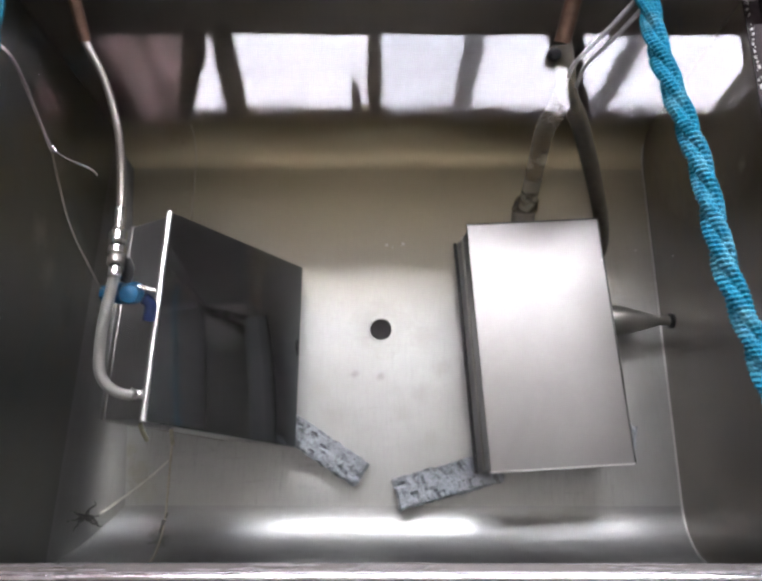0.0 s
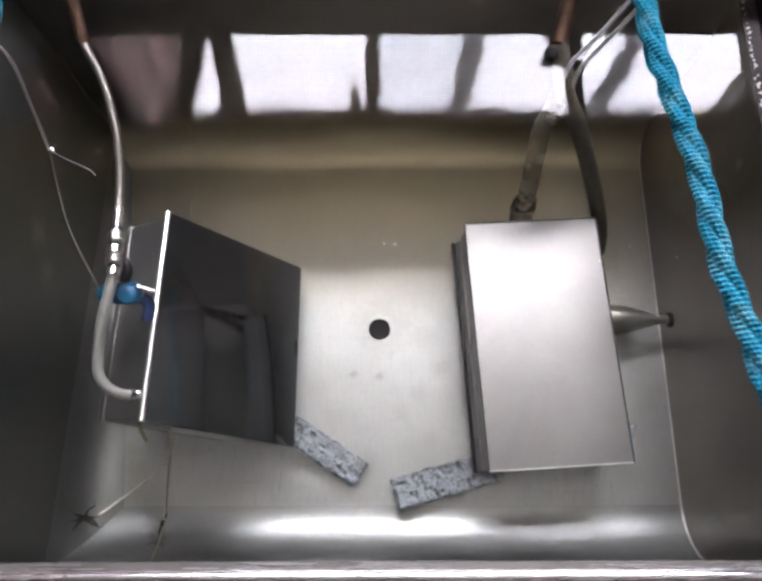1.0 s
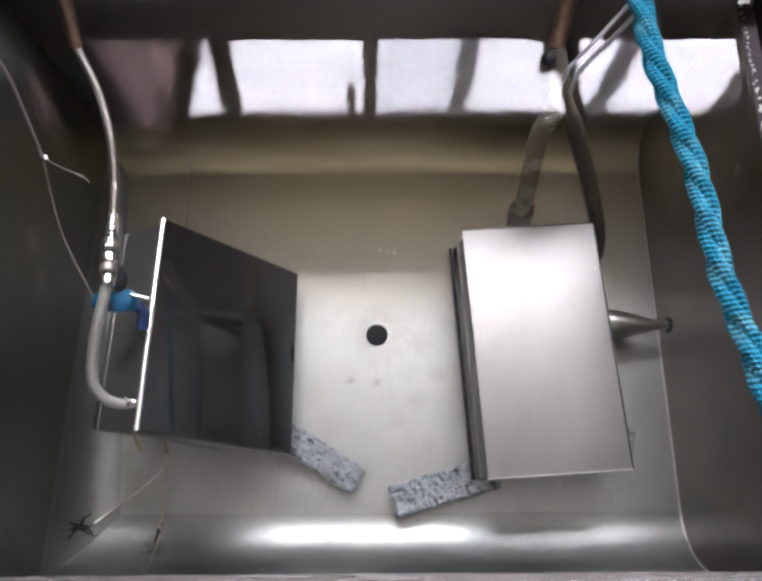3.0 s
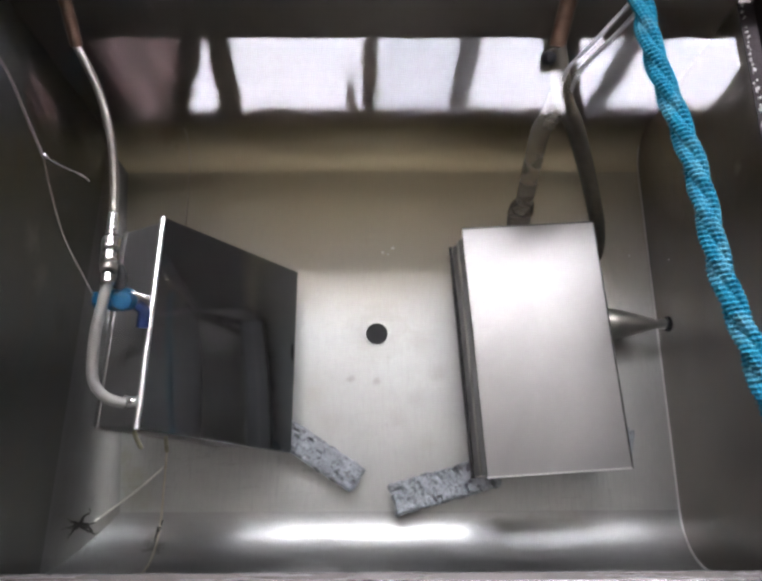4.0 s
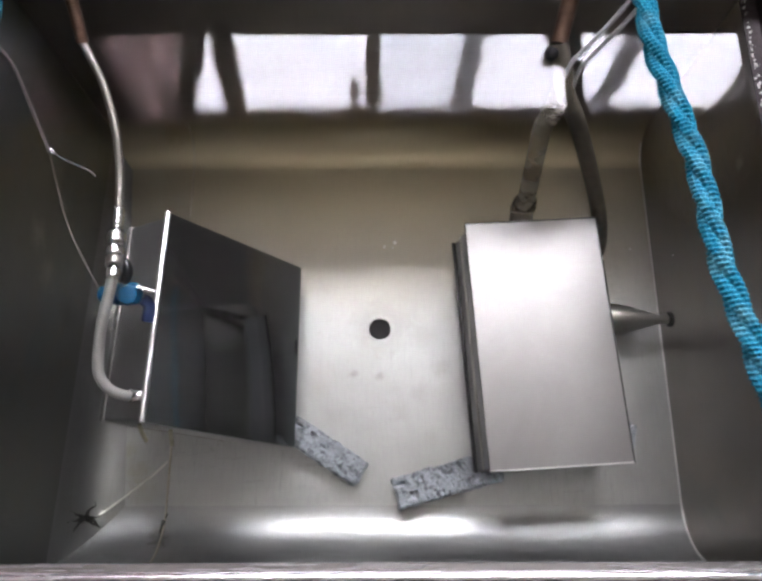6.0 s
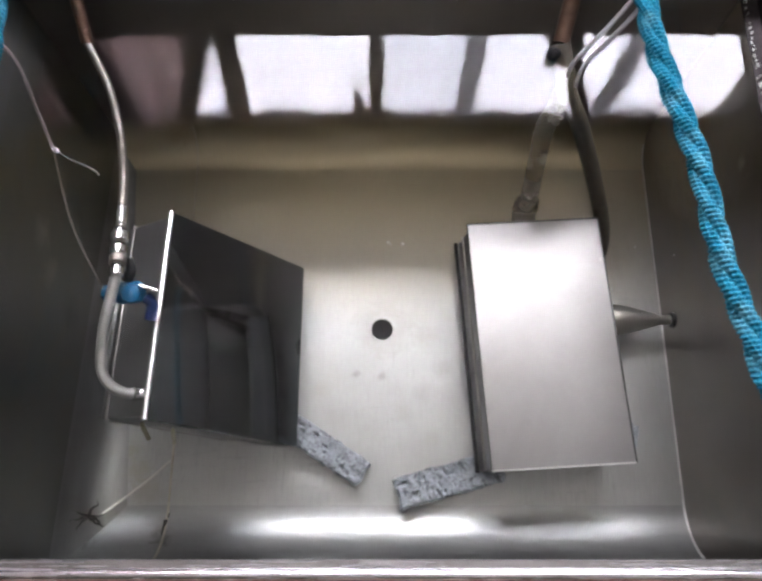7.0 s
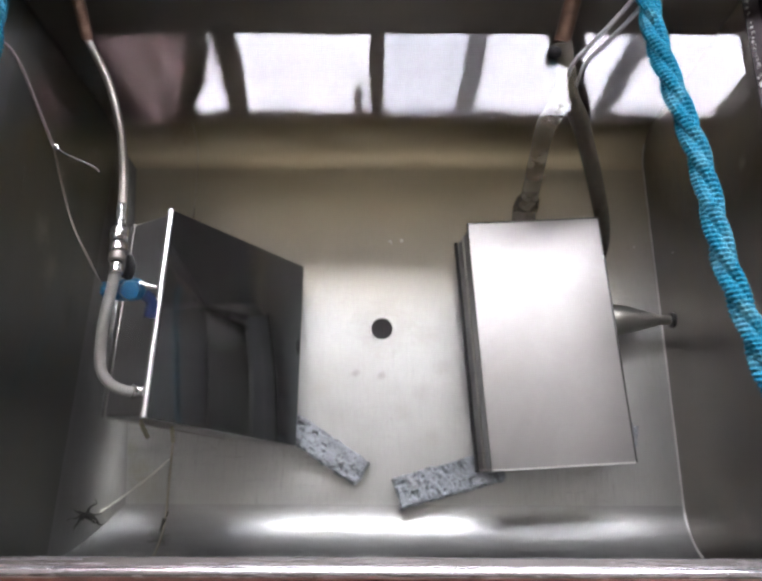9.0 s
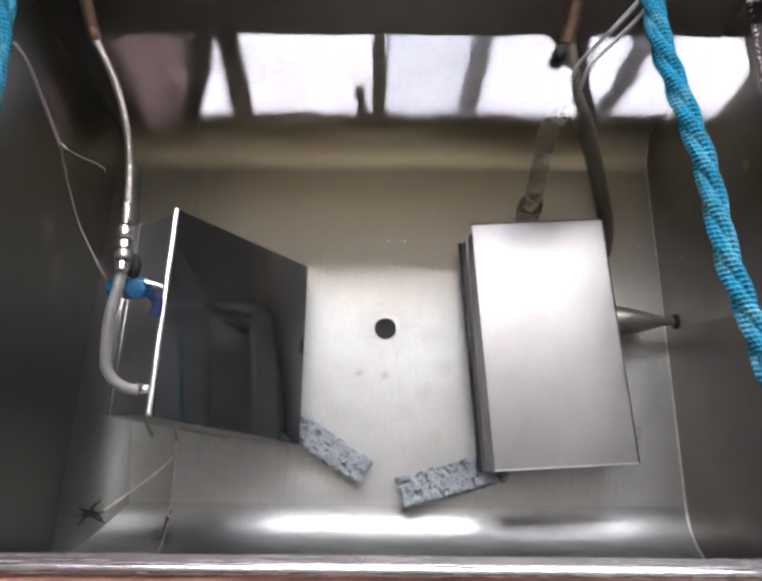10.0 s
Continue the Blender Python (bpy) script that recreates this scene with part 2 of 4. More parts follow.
def water_material():
    """Still clear water: slightly olive to look through, mirror-like where the angle is flat, finely rippled."""
    sh = Shader("rippled_water")
    tree = sh.tree
    clear = sh.add("ShaderNodeBsdfTransparent")
    clear.inputs[0].default_value = (0.97, 0.968, 0.93, 1)
    gloss = sh.add("ShaderNodeBsdfGlossy")
    gloss.inputs["Color"].default_value = (1, 1, 1, 1)
    gloss.inputs["Roughness"].default_value = 0.0
    tilt = sh.add("ShaderNodeLayerWeight")
    tilt.inputs[0].default_value = 0.5
    steep = sh.add("ShaderNodeMath", op="POWER")
    sh.link(tilt.outputs["Facing"], steep.inputs[0])
    steep.inputs[1].default_value = 5
    fresnel = sh.add("ShaderNodeMath", op="MULTIPLY_ADD")
    sh.link(steep.outputs[0], fresnel.inputs[0])
    fresnel.inputs[1].default_value, fresnel.inputs[2].default_value = 0.978, 0.022
    both = sh.add("ShaderNodeMixShader")
    swell, ripple = sh.noise(9, 2, 0.5), sh.noise(48, 1, 0.5, shift=(2, 5, 1))
    b1 = sh.add("ShaderNodeBump")
    b1.inputs["Strength"].default_value, b1.inputs["Distance"].default_value = 1.0, 0.00022
    sh.link(swell, b1.inputs["Height"])
    b2 = sh.add("ShaderNodeBump")
    b2.inputs["Strength"].default_value, b2.inputs["Distance"].default_value = 1.0, 0.00007
    sh.link(ripple, b2.inputs["Height"])
    sh.link(b1.outputs[0], b2.inputs["Normal"])
    b3 = sh.add("ShaderNodeBump")
    b3.inputs["Strength"].default_value, b3.inputs["Distance"].default_value = 1.0, 0.000030
    sh.link(sh.noise(170, 0, 0.5, (1, 1.5, 1), (4, 1, 7)), b3.inputs["Height"])
    sh.link(b2.outputs[0], b3.inputs["Normal"])
    sh.link(b3.outputs[0], gloss.inputs["Normal"])
    sh.link(fresnel.outputs[0], both.inputs[0])
    sh.link(clear.outputs[0], both.inputs[1])
    sh.link(gloss.outputs[0], both.inputs[2])
    sh.link(both.outputs[0], sh.out.inputs[0])
    tree.nodes.remove(sh.bsdf)
    return sh.mat


M_WATER = water_material()


def glass_material(name, tint):
    sh = Shader(name)
    clear, gloss = sh.add("ShaderNodeBsdfTransparent"), sh.add("ShaderNodeBsdfGlossy")
    clear.inputs[0].default_value = (*tint, 1)
    gloss.inputs["Roughness"].default_value = 0.02
    both = sh.add("ShaderNodeMixShader")
    both.inputs[0].default_value = 0.05
    sh.link(clear.outputs[0], both.inputs[1])
    sh.link(gloss.outputs[0], both.inputs[2])
    sh.link(both.outputs[0], sh.out.inputs[0])
    sh.tree.nodes.remove(sh.bsdf)
    return sh.mat


M_GLASS = glass_material("clear_glass", (0.97, 0.97, 0.98))
M_GLASS_DULL = glass_material("dusty_glass", (0.86, 0.87, 0.89))


def curtain_material():
    sh = Shader("brown_cloth")
    weave = sh.noise(5, 3, 0.5, (3, 0.4, 0.5), warp=0.7)
    col = sh.ramp(weave, [(0.34, (0.24, 0.155, 0.15)), (0.66, (0.78, 0.61, 0.585))])
    thin = sh.add("ShaderNodeBsdfTranslucent")
    sh.link(col, thin.inputs[0])
    sh.set(Base_Color=col, Roughness=0.9)
    both = sh.add("ShaderNodeMixShader")
    both.inputs[0].default_value = 0.6
    sh.link(sh.bsdf.outputs[0], both.inputs[1])
    sh.link(thin.outputs[0], both.inputs[2])
    sh.link(both.outputs[0], sh.out.inputs[0])
    return sh.mat


M_CURTAIN = curtain_material()


def strip_material():
    """Thin grey plastic that lets some daylight through."""
    sh = Shader("thin_grey_plastic")
    col = sh.ramp(sh.noise(14, 4), [(0.3, (0.36, 0.36, 0.37)), (0.7, (0.48, 0.48, 0.49))])
    thin = sh.add("ShaderNodeBsdfTranslucent")
    sh.link(col, thin.inputs[0])
    sh.set(Base_Color=col, Roughness=0.5)
    both = sh.add("ShaderNodeMixShader")
    both.inputs[0].default_value = 0.85
    sh.link(sh.bsdf.outputs[0], both.inputs[1])
    sh.link(thin.outputs[0], both.inputs[2])
    sh.link(both.outputs[0], sh.out.inputs[0])
    return sh.mat


M_FRAME_GREY = strip_material()


def clear_hose_material():
    """Cloudy see-through tubing."""
    sh = Shader("cloudy_clear_tubing")
    haze = sh.noise(30, 2)
    sh.set(Base_Color=sh.ramp(haze, [(0.35, (0.30, 0.275, 0.23)), (0.7, (0.50, 0.47, 0.41))]), Roughness=0.3)
    clear = sh.add("ShaderNodeBsdfTransparent")
    clear.inputs[0].default_value = (0.86, 0.83, 0.77, 1)
    both = sh.add("ShaderNodeMixShader")
    sh.link(sh.ramp(haze, [(0.35, 0.30), (0.65, 0.42)]), both.inputs[0])
    sh.link(clear.outputs[0], both.inputs[1])
    sh.link(sh.bsdf.outputs[0], both.inputs[2])
    sh.link(both.outputs[0], sh.out.inputs[0])
    return sh.mat


M_CLEAR_HOSE = clear_hose_material()
M_CRUST = plain("black_crust", (0.035, 0.034, 0.03), 0.8, 200, 0.4, 0.6, 0.001)
M_STRAP = plain("yellowed_plastic", (0.42, 0.40, 0.28), 0.5, 80, 0.3)
M_PALE_BEAD = plain("pale_bead", (0.75, 0.74, 0.68), 0.25, 200, 0.1)


# ---- mesh helpers ----
def to_mesh(name, bm, material, smooth=True):
    bmesh.ops.recalc_face_normals(bm, faces=bm.faces[:])
    me = bpy.data.meshes.new(name)
    bm.to_mesh(me)
    bm.free()
    me.materials.append(material)
    if smooth:
        me.shade_smooth()
        me.set_sharp_from_angle(angle=radians(35))
    return me


def part(name, bm, material, parent, label="", smooth=True):
    ob = new(name, to_mesh(name, bm, material, smooth))
    ob.parent = parent
    if label:
        tagged(ob, label)
    return ob


def thing(name, m, label, category, group="", kind=""):
    ob = new(name)
    ob.empty_display_size = 0.05
    ob.matrix_basis = m
    return tagged(ob, label, category, group, kind)


def block(x0, x1, y0, y1, z0, z1, bevel=0.0, bm=None, seg=2):
    """A bevelled box between two corners."""
    own = bmesh.new()
    bmesh.ops.create_cube(own, size=1)
    bmesh.ops.scale(own, vec=(x1 - x0, y1 - y0, z1 - z0), verts=own.verts)
    bmesh.ops.translate(own, vec=((x0 + x1) / 2, (y0 + y1) / 2, (z0 + z1) / 2), verts=own.verts)
    if bevel:
        bmesh.ops.bevel(own, geom=own.edges[:], offset=bevel, segments=seg, affect="EDGES", profile=0.5)
    if bm is None:
        return own
    me = bpy.data.meshes.new("tmp")
    own.to_mesh(me)
    own.free()
    bm.from_mesh(me)
    bpy.data.meshes.remove(me)
    return bm


def sweep_profile(profile, x0, x1):
    """A sheet whose outline (y, z) is swept along x, closed at both ends."""
    bm = bmesh.new()
    a = [bm.verts.new((x0, y, z)) for y, z in profile]
    b = [bm.verts.new((x1, y, z)) for y, z in profile]
    n = len(profile)
    for i in range(n):
        j = (i + 1) % n
        bm.faces.new((a[i], a[j], b[j], b[i]))
    bm.faces.new(a[::-1])
    bm.faces.new(b)
    return bm


def smooth_path(points, step):
    """Catmull-Rom through the points, at even steps."""
    pts = [Vector(p) for p in points]
    ext = [pts[0] * 2 - pts[1]] + pts + [pts[-1] * 2 - pts[-2]]
    dense = []
    for i in range(1, len(ext) - 2):
        p0, p1, p2, p3 = ext[i - 1:i + 3]
        for k in range(24):
            t = k / 24
            dense.append(0.5 * (2 * p1 + (p2 - p0) * t + (2 * p0 - 5 * p1 + 4 * p2 - p3) * t * t + (3 * p1 - p0 - 3 * p2 + p3) * t ** 3))
    dense.append(pts[-1])
    total = [0.0]
    for a, b in zip(dense, dense[1:]):
        total.append(total[-1] + (b - a).length)
    count = max(3, int(total[-1] / step))
    out, k = [], 0
    for i in range(count + 1):
        want = total[-1] * i / count
        while k < len(total) - 2 and total[k + 1] < want:
            k += 1
        f = (want - total[k]) / max(1e-9, total[k + 1] - total[k])
        out.append(dense[k].lerp(dense[k + 1], min(1, max(0, f))))
    return out, total[-1]


def frames_along(path):
    up, out = None, []
    for i, p in enumerate(path):
        d = (path[min(i + 1, len(path) - 1)] - path[max(i - 1, 0)]).normalized()
        if up is None:
            up = d.orthogonal().normalized()
        side = d.cross(up).normalized()
        up = side.cross(d).normalized()
        out.append((p, side, up))
    return out


def tube(points, radius, step=0.006, seg=12, shape=None, bm=None, centre=None):
    """A closed tube. shape(angle, s): radius factor; centre(s): offset (side, up) from the path."""
    path, length = smooth_path(points, step)
    bm = bm or bmesh.new()
    rings = []
    for i, (p, side, up) in enumerate(frames_along(path)):
        s = length * i / (len(path) - 1)
        ox, oy = centre(s) if centre else (0, 0)
        c = p + side * ox + up * oy
        ring = []
        for k in range(seg):
            a = 2 * math.pi * k / seg
            r = radius * (shape(a, s) if shape else 1)
            ring.append(bm.verts.new(c + side * (r * math.cos(a)) + up * (r * math.sin(a))))
        rings.append(ring)
    for a, b in zip(rings, rings[1:]):
        for k in range(seg):
            j = (k + 1) % seg
            bm.faces.new((a[k], a[j], b[j], b[k]))
    bm.faces.new(rings[0][::-1])
    bm.faces.new(rings[-1])
    return bm


def lathe(profile, seg=24):
    """Profile (r, z) turned about z."""
    bm = bmesh.new()
    rings = [[bm.verts.new((r * math.cos(2 * math.pi * k / seg), r * math.sin(2 * math.pi * k / seg), z)) for k in range(seg)] for r, z in profile]
    for a, b in zip(rings, rings[1:]):
        for k in range(seg):
            j = (k + 1) % seg
            bm.faces.new((a[k], a[j], b[j], b[k]))
    bm.faces.new(rings[0][::-1])
    bm.faces.new(rings[-1])
    return bm


def along(a, b):
    """Pose at a with z towards b."""
    a, b = Vector(a), Vector(b)
    return Matrix.Translation(a) @ (b - a).to_track_quat("Z", "Y").to_matrix().to_4x4()


# ---- room ----
# Room shell out of view; tones set for the light it bounces.
R_L, R_R, R_N, R_F, R_B, R_T = -2.4, 2.8, -1.7, 1.9, -0.55, 3.4
T = 0.2


def structure(name, bm, material, label):
    ob = new(name, to_mesh(name, bm, material))
    return tagged(ob, label, name.split("_")[0], kind="structure")


structure("floor", block(R_L - T, R_R + T, R_N - T, R_F + T, R_B - T, R_B), M_CONCRETE, "bare grey concrete workshop floor")
structure("ceiling", block(R_L - T, R_R + T, R_N - T, R_F + T, R_T, R_T + T), M_CEILING, "dark dusty painted workshop ceiling")
structure("wall_west", block(R_L - T, R_L, R_N, R_F, R_B, R_T), M_PLASTER, "dark grey-brown plastered workshop side wall")
# Unseen wall, tinted near-black so the leaning box's face reflects dark.
structure("wall_east", block(R_R, R_R + T, R_N, R_F, R_B, R_T), M_DARK_EAST, "unseen black-brown side wall that darkens the box's reflection")
structure("wall_south", block(R_L - T, R_R + T, R_N - T, R_N, R_B, R_T), M_PLASTER, "dark grey-brown plastered workshop back wall")
bm = block(R_L - T, WIN_L, R_F, R_F + T, R_B, R_T)
block(WIN_R, R_R + T, R_F, R_F + T, R_B, R_T, bm=bm)
block(WIN_L, WIN_R, R_F, R_F + T, R_B, WIN_SILL, bm=bm)
block(WIN_L, WIN_R, R_F, R_F + 0.06, WIN_TOP, R_T, bm=bm)
structure("wall_north", bm, M_PLASTER, "dark grey-brown plastered wall around a wide window")

glow = Shader("overcast_sky")
shine = glow.add("ShaderNodeEmission")
shine.inputs[0].default_value, shine.inputs[1].default_value = (0.96, 0.942, 1.06, 1), SKY_GLOW
glow.link(shine.outputs[0], glow.out.inputs[0])
bm = bmesh.new()
bm.faces.new([bm.verts.new(p) for p in ((-5, 3.2, -1.5), (5.5, 3.2, -1.5), (5.5, 3.2, 6), (-5, 3.2, 6))])
structure("backdrop", bm, glow.mat, "plain white overcast sky outside the window")

window = thing("window_1", pose(0, WIN_Y, 0), "wide bright window with dark painted uprights", "window", kind="structure")
BARS = [(-1.75, -1.70, M_FRAME), (-0.77, -0.673, M_FRAME), (-0.062, 0.004, M_FRAME),
        (0.375, 0.47, M_FRAME_GREY), (1.105, 1.185, M_FRAME_GREY), (1.83, 1.88, M_FRAME)]
for x0, x1, m in BARS:
    bar = block(x0, x1, 0.0, 0.06, WIN_SILL, WIN_TOP, 0.004)
    if x0 == -0.77:
        for v in bar.verts:
            v.co.x -= 0.075 * (v.co.z - 2.4)
    part("window_upright", bar, m, window)
for z0, z1 in ((WIN_SILL, WIN_SILL + 0.05), (WIN_TOP - 0.03, WIN_TOP)):
    part("window_rail", block(WIN_L, WIN_R, 0.005, 0.055, z0, z1, 0.004), M_FRAME, window)
part("window_sill", block(WIN_L - 0.04, WIN_R + 0.04, -0.03, 0.0, WIN_SILL - 0.03, WIN_SILL, 0.006), M_FRAME_GREY, window)
for (x0, x1), m in zip([(a[1], b[0]) for a, b in zip(BARS, BARS[1:])], [M_GLASS, M_GLASS, M_GLASS_DULL, M_GLASS, M_GLASS]):
    part("pane", block(x0, x1, 0.03, 0.034, WIN_SILL + 0.05, WIN_TOP - 0.03), m, window)
hook = tube([(-0.05, -0.02, 2.66), (-0.09, -0.035, 2.655), (-0.122, -0.035, 2.61), (-0.124, -0.035, 2.52), (-0.118, -0.035, 2.42)], 0.027, 0.01)
part("window_handle", hook, M_FRAME, window, "dark curved window handle")


def curtain(left, right, z0, z1, phase):
    """Hanging cloth between two slanting edges, left(z) and right(z), in soft folds."""
    bm = bmesh.new()
    nx, nz = 46, 12
    grid = []
    for i in range(nx + 1):
        u = i / nx
        col = []
        for k in range(nz + 1):
            z = z0 + (z1 - z0) * k / nz
            a, b = left(z), right(z)
            y = 0.045 * math.sin(u * 17 * (b - a) / 0.45 + phase + 1.6 * (z - z0)) + 0.02 * math.sin(u * 31 + 5 * z + phase)
            col.append(bm.verts.new((a + (b - a) * u + 0.008 * math.sin(z * 9 + phase), y, z)))
        grid.append(col)
    faces = []
    for i in range(nx):
        for k in range(nz):
            faces.append(bm.faces.new((grid[i][k], grid[i + 1][k], grid[i + 1][k + 1], grid[i][k + 1])))
    bmesh.ops.solidify(bm, geom=faces, thickness=0.002)
    return bm


drape = thing("curtain", pose(0, WIN_Y - 0.06, 0), "thin reddish-brown cloth curtain hanging before the window", "curtain")
slant = lambda z: -0.754 - 0.34 * (z - 2.1)
part("cloth", curtain(lambda z: -1.27, lambda z: slant(z) - 0.09, 1.7, 2.70, 0.4), M_CURTAIN, drape)
part("cloth", curtain(lambda z: -1.72, lambda z: -1.46, 1.7, 2.68, 1.7), M_CURTAIN, drape)
part("hem", curtain(lambda z: slant(z) - 0.10, slant, 1.7, 2.70, 0.9), M_FRAME, drape, "dark folded hem")
part("rail", tube([(-1.75, 0, 2.715), (-0.86, 0, 2.715)], 0.010, 0.1), M_FRAME, drape)
part("tie", curtain(lambda z: -1.54, lambda z: -1.20, 1.7, 2.69, 2.2), M_FRAME, drape, "dark cloth strip between the two lengths")

# ---- the tank ----
X0, X1, Y0, Y1, Z_WATER, Z_RIM = -0.495, 0.493, -0.07, 0.644, 0.377, 0.437
WALL = 0.03
RAD = 0.062
RAD_F = 0.085
Y_F = -0.108  # the front wall stands back under the overhanging rim
Y_S = Y_F - WALL
tank = thing("steel_tank", pose(0, 0, 0), "deep stainless steel tank full of water on a stand", "tank")


def arc(cy, cz, r, a0, a1, n=10):
    return [(cy + r * math.cos(radians(a0 + (a1 - a0) * i / n)), cz + r * math.sin(radians(a0 + (a1 - a0) * i / n))) for i in range(n + 1)]


back = [(Y1, Z_RIM)] + arc(Y1 - RAD, RAD, RAD, 0, -90) + [(Y1 - RAD, -0.03), (Y1 + WALL, -0.03), (Y1 + WALL, Z_RIM)]
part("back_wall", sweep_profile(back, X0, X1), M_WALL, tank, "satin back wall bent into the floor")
front = arc(Y_F + RAD_F, RAD_F, RAD_F, 180, 270, 16) + [(Y_F + RAD_F, -0.03), (Y_S, -0.03), (Y_S, RAD_F)]
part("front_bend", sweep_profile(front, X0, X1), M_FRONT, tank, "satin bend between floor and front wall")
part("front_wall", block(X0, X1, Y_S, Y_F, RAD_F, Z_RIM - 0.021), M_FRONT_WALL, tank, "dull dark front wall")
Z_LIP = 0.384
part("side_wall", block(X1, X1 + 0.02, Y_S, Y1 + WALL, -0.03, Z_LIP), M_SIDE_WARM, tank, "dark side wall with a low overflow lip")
part("lip_cap", block(X1 - 0.001, X1 + 0.021, Y0, Y1, Z_LIP, Z_LIP + 0.003, 0.001), M_GUTTER, tank)
gutter = block(X1 + 0.02, X1 + 0.16, Y_S, Y1 + WALL, 0.24, 0.26)
block(X1 + 0.16, X1 + 0.18, Y_S, Y1 + WALL, 0.24, Z_RIM + 0.03, bm=gutter)
block(X1 + 0.02, X1 + 0.16, Y1, Y1 + WALL, 0.26, Z_RIM, bm=gutter)
block(X1 + 0.02, X1 + 0.16, Y_S, Y_F, 0.26, Z_RIM, bm=gutter)
part("overflow_gutter", gutter, M_GUTTER, tank, "dark red-brown stained overflow gutter")
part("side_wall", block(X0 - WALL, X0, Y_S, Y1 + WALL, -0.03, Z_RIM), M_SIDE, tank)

# Floor sheet with the drain's round hole
DRAIN = (0.0, 0.272)
bm = bmesh.new()
ya, yb = Y_F + RAD_F, Y1 - RAD
seg, hole_r = 40, 0.0192
inner = [bm.verts.new((DRAIN[0] + hole_r * math.cos(2 * math.pi * k / seg), DRAIN[1] + hole_r * math.sin(2 * math.pi * k / seg), -0.0003)) for k in range(seg)]
dish = [bm.verts.new((DRAIN[0] + 0.03 * math.cos(2 * math.pi * k / seg), DRAIN[1] + 0.03 * math.sin(2 * math.pi * k / seg), 0)) for k in range(seg)]
outer = []
for k in range(seg):
    a = 2 * math.pi * k / seg
    dx, dy = math.cos(a), math.sin(a)
    reach = min(((X1 - DRAIN[0]) if dx > 0 else (X0 - DRAIN[0])) / dx if abs(dx) > 1e-6 else 9,
                ((yb - DRAIN[1]) if dy > 0 else (ya - DRAIN[1])) / dy if abs(dy) > 1e-6 else 9)
    outer.append(bm.verts.new((DRAIN[0] + dx * reach, DRAIN[1] + dy * reach, 0)))
corners = {}
for cx, cy in ((X1, yb), (X0, yb), (X0, ya), (X1, ya)):
    corners[(cx, cy)] = bm.verts.new((cx, cy, 0))
for k in range(seg):
    j = (k + 1) % seg
    bm.faces.new((inner[k], dish[k], dish[j], inner[j]))
    bm.faces.new((dish[k], outer[k], outer[j], dish[j]))
    p, q = outer[k].co, outer[j].co
    if abs(p.x - q.x) > 1e-5 and abs(p.y - q.y) > 1e-5:
        cx = p.x if abs(abs(p.x) - 0.494) < 0.003 else q.x
        cy = p.y if abs(abs(p.y - (ya + yb) / 2) - (yb - ya) / 2) < 0.003 else q.y
        c = min(corners.values(), key=lambda v: (v.co.x - cx) ** 2 + (v.co.y - cy) ** 2)
        bm.faces.new((outer[k], c, outer[j]))
part("floor_sheet", bm, M_FLOOR, tank, "satin steel floor with grey scale marks", smooth=False)
pipe = lathe([(hole_r + 0.003, -0.002), (hole_r + 0.003, -0.12), (hole_r + 0.0005, -0.12), (hole_r + 0.0005, -0.002)], 32)
bmesh.ops.translate(pipe, vec=(DRAIN[0], DRAIN[1], 0), verts=pipe.verts)
drain = part("drain", pipe, M_BLACK, tank, "open black drain hole")
plug = lathe([(hole_r, -0.10), (hole_r, -0.095)], 32)
bmesh.ops.translate(plug, vec=(DRAIN[0], DRAIN[1], 0), verts=plug.verts)
part("strainer", plug, M_BLACK, drain)
ring = bmesh.new()
prof = [(hole_r - 0.0005, -0.001), (hole_r, 0.0005), (0.0220, 0.0007), (0.0240, 0.0002)]
rings = [[ring.verts.new((DRAIN[0] + r * math.cos(2 * math.pi * k / 40), DRAIN[1] + r * math.sin(2 * math.pi * k / 40), z)) for k in range(40)] for r, z in prof]
for a, b in zip(rings, rings[1:]):
    for k in range(40):
        ring.faces.new((a[k], a[(k + 1) % 40], b[(k + 1) % 40], b[k]))
part("drain_ring", ring, M_FLOOR, drain, "flat bright steel drain ring")

# Weld seams: across the floor and up both bent walls, and round the side walls
XS = -0.349


def seam(x, r, name="weld_seam", label="", mat_=M_WELD, top=-8):
    pts = [(x, y, z) for y, z in arc(Y1 - RAD, RAD, RAD, top, -90, 6)]
    pts += [(x, 0.45, 0), (x, 0.25, 0), (x, 0.08, 0)] + [(x, y, z) for y, z in arc(Y_F + RAD_F, RAD_F, RAD_F, 270, 180, 8)]
    wob = lambda a, s: 0.8 + 0.35 * noise.noise(Vector((s * 60, a, x)))
    return part(name, tube(pts, r, 0.006, 8, wob), mat_, tank, label)


seam(XS, 0.0022, label="thin discoloured weld seam")
seam(X1 - 0.0006, 0.0022, label="thin pale weld seam", mat_=M_TRIM, top=-45)
FR = 0.085
fil = [(X0, FR)] + arc(X0 + FR, FR, FR, 180, 270, 16)[1:] + [(X0 + FR, -0.004), (X0 - 0.004, -0.004), (X0 - 0.004, FR)]
bm = bmesh.new()
ends = [[bm.verts.new((X0 + (x - X0) * k, y, z * k)) for x, z in fil] for y, k in ((Y_F, 1.0), (Y1, 0.3))]
for k in range(len(fil)):
    q = (k + 1) % len(fil)
    bm.faces.new((ends[0][k], ends[0][q], ends[1][q], ends[1][k]))
bm.faces.new(ends[0])
bm.faces.new(ends[1][::-1])
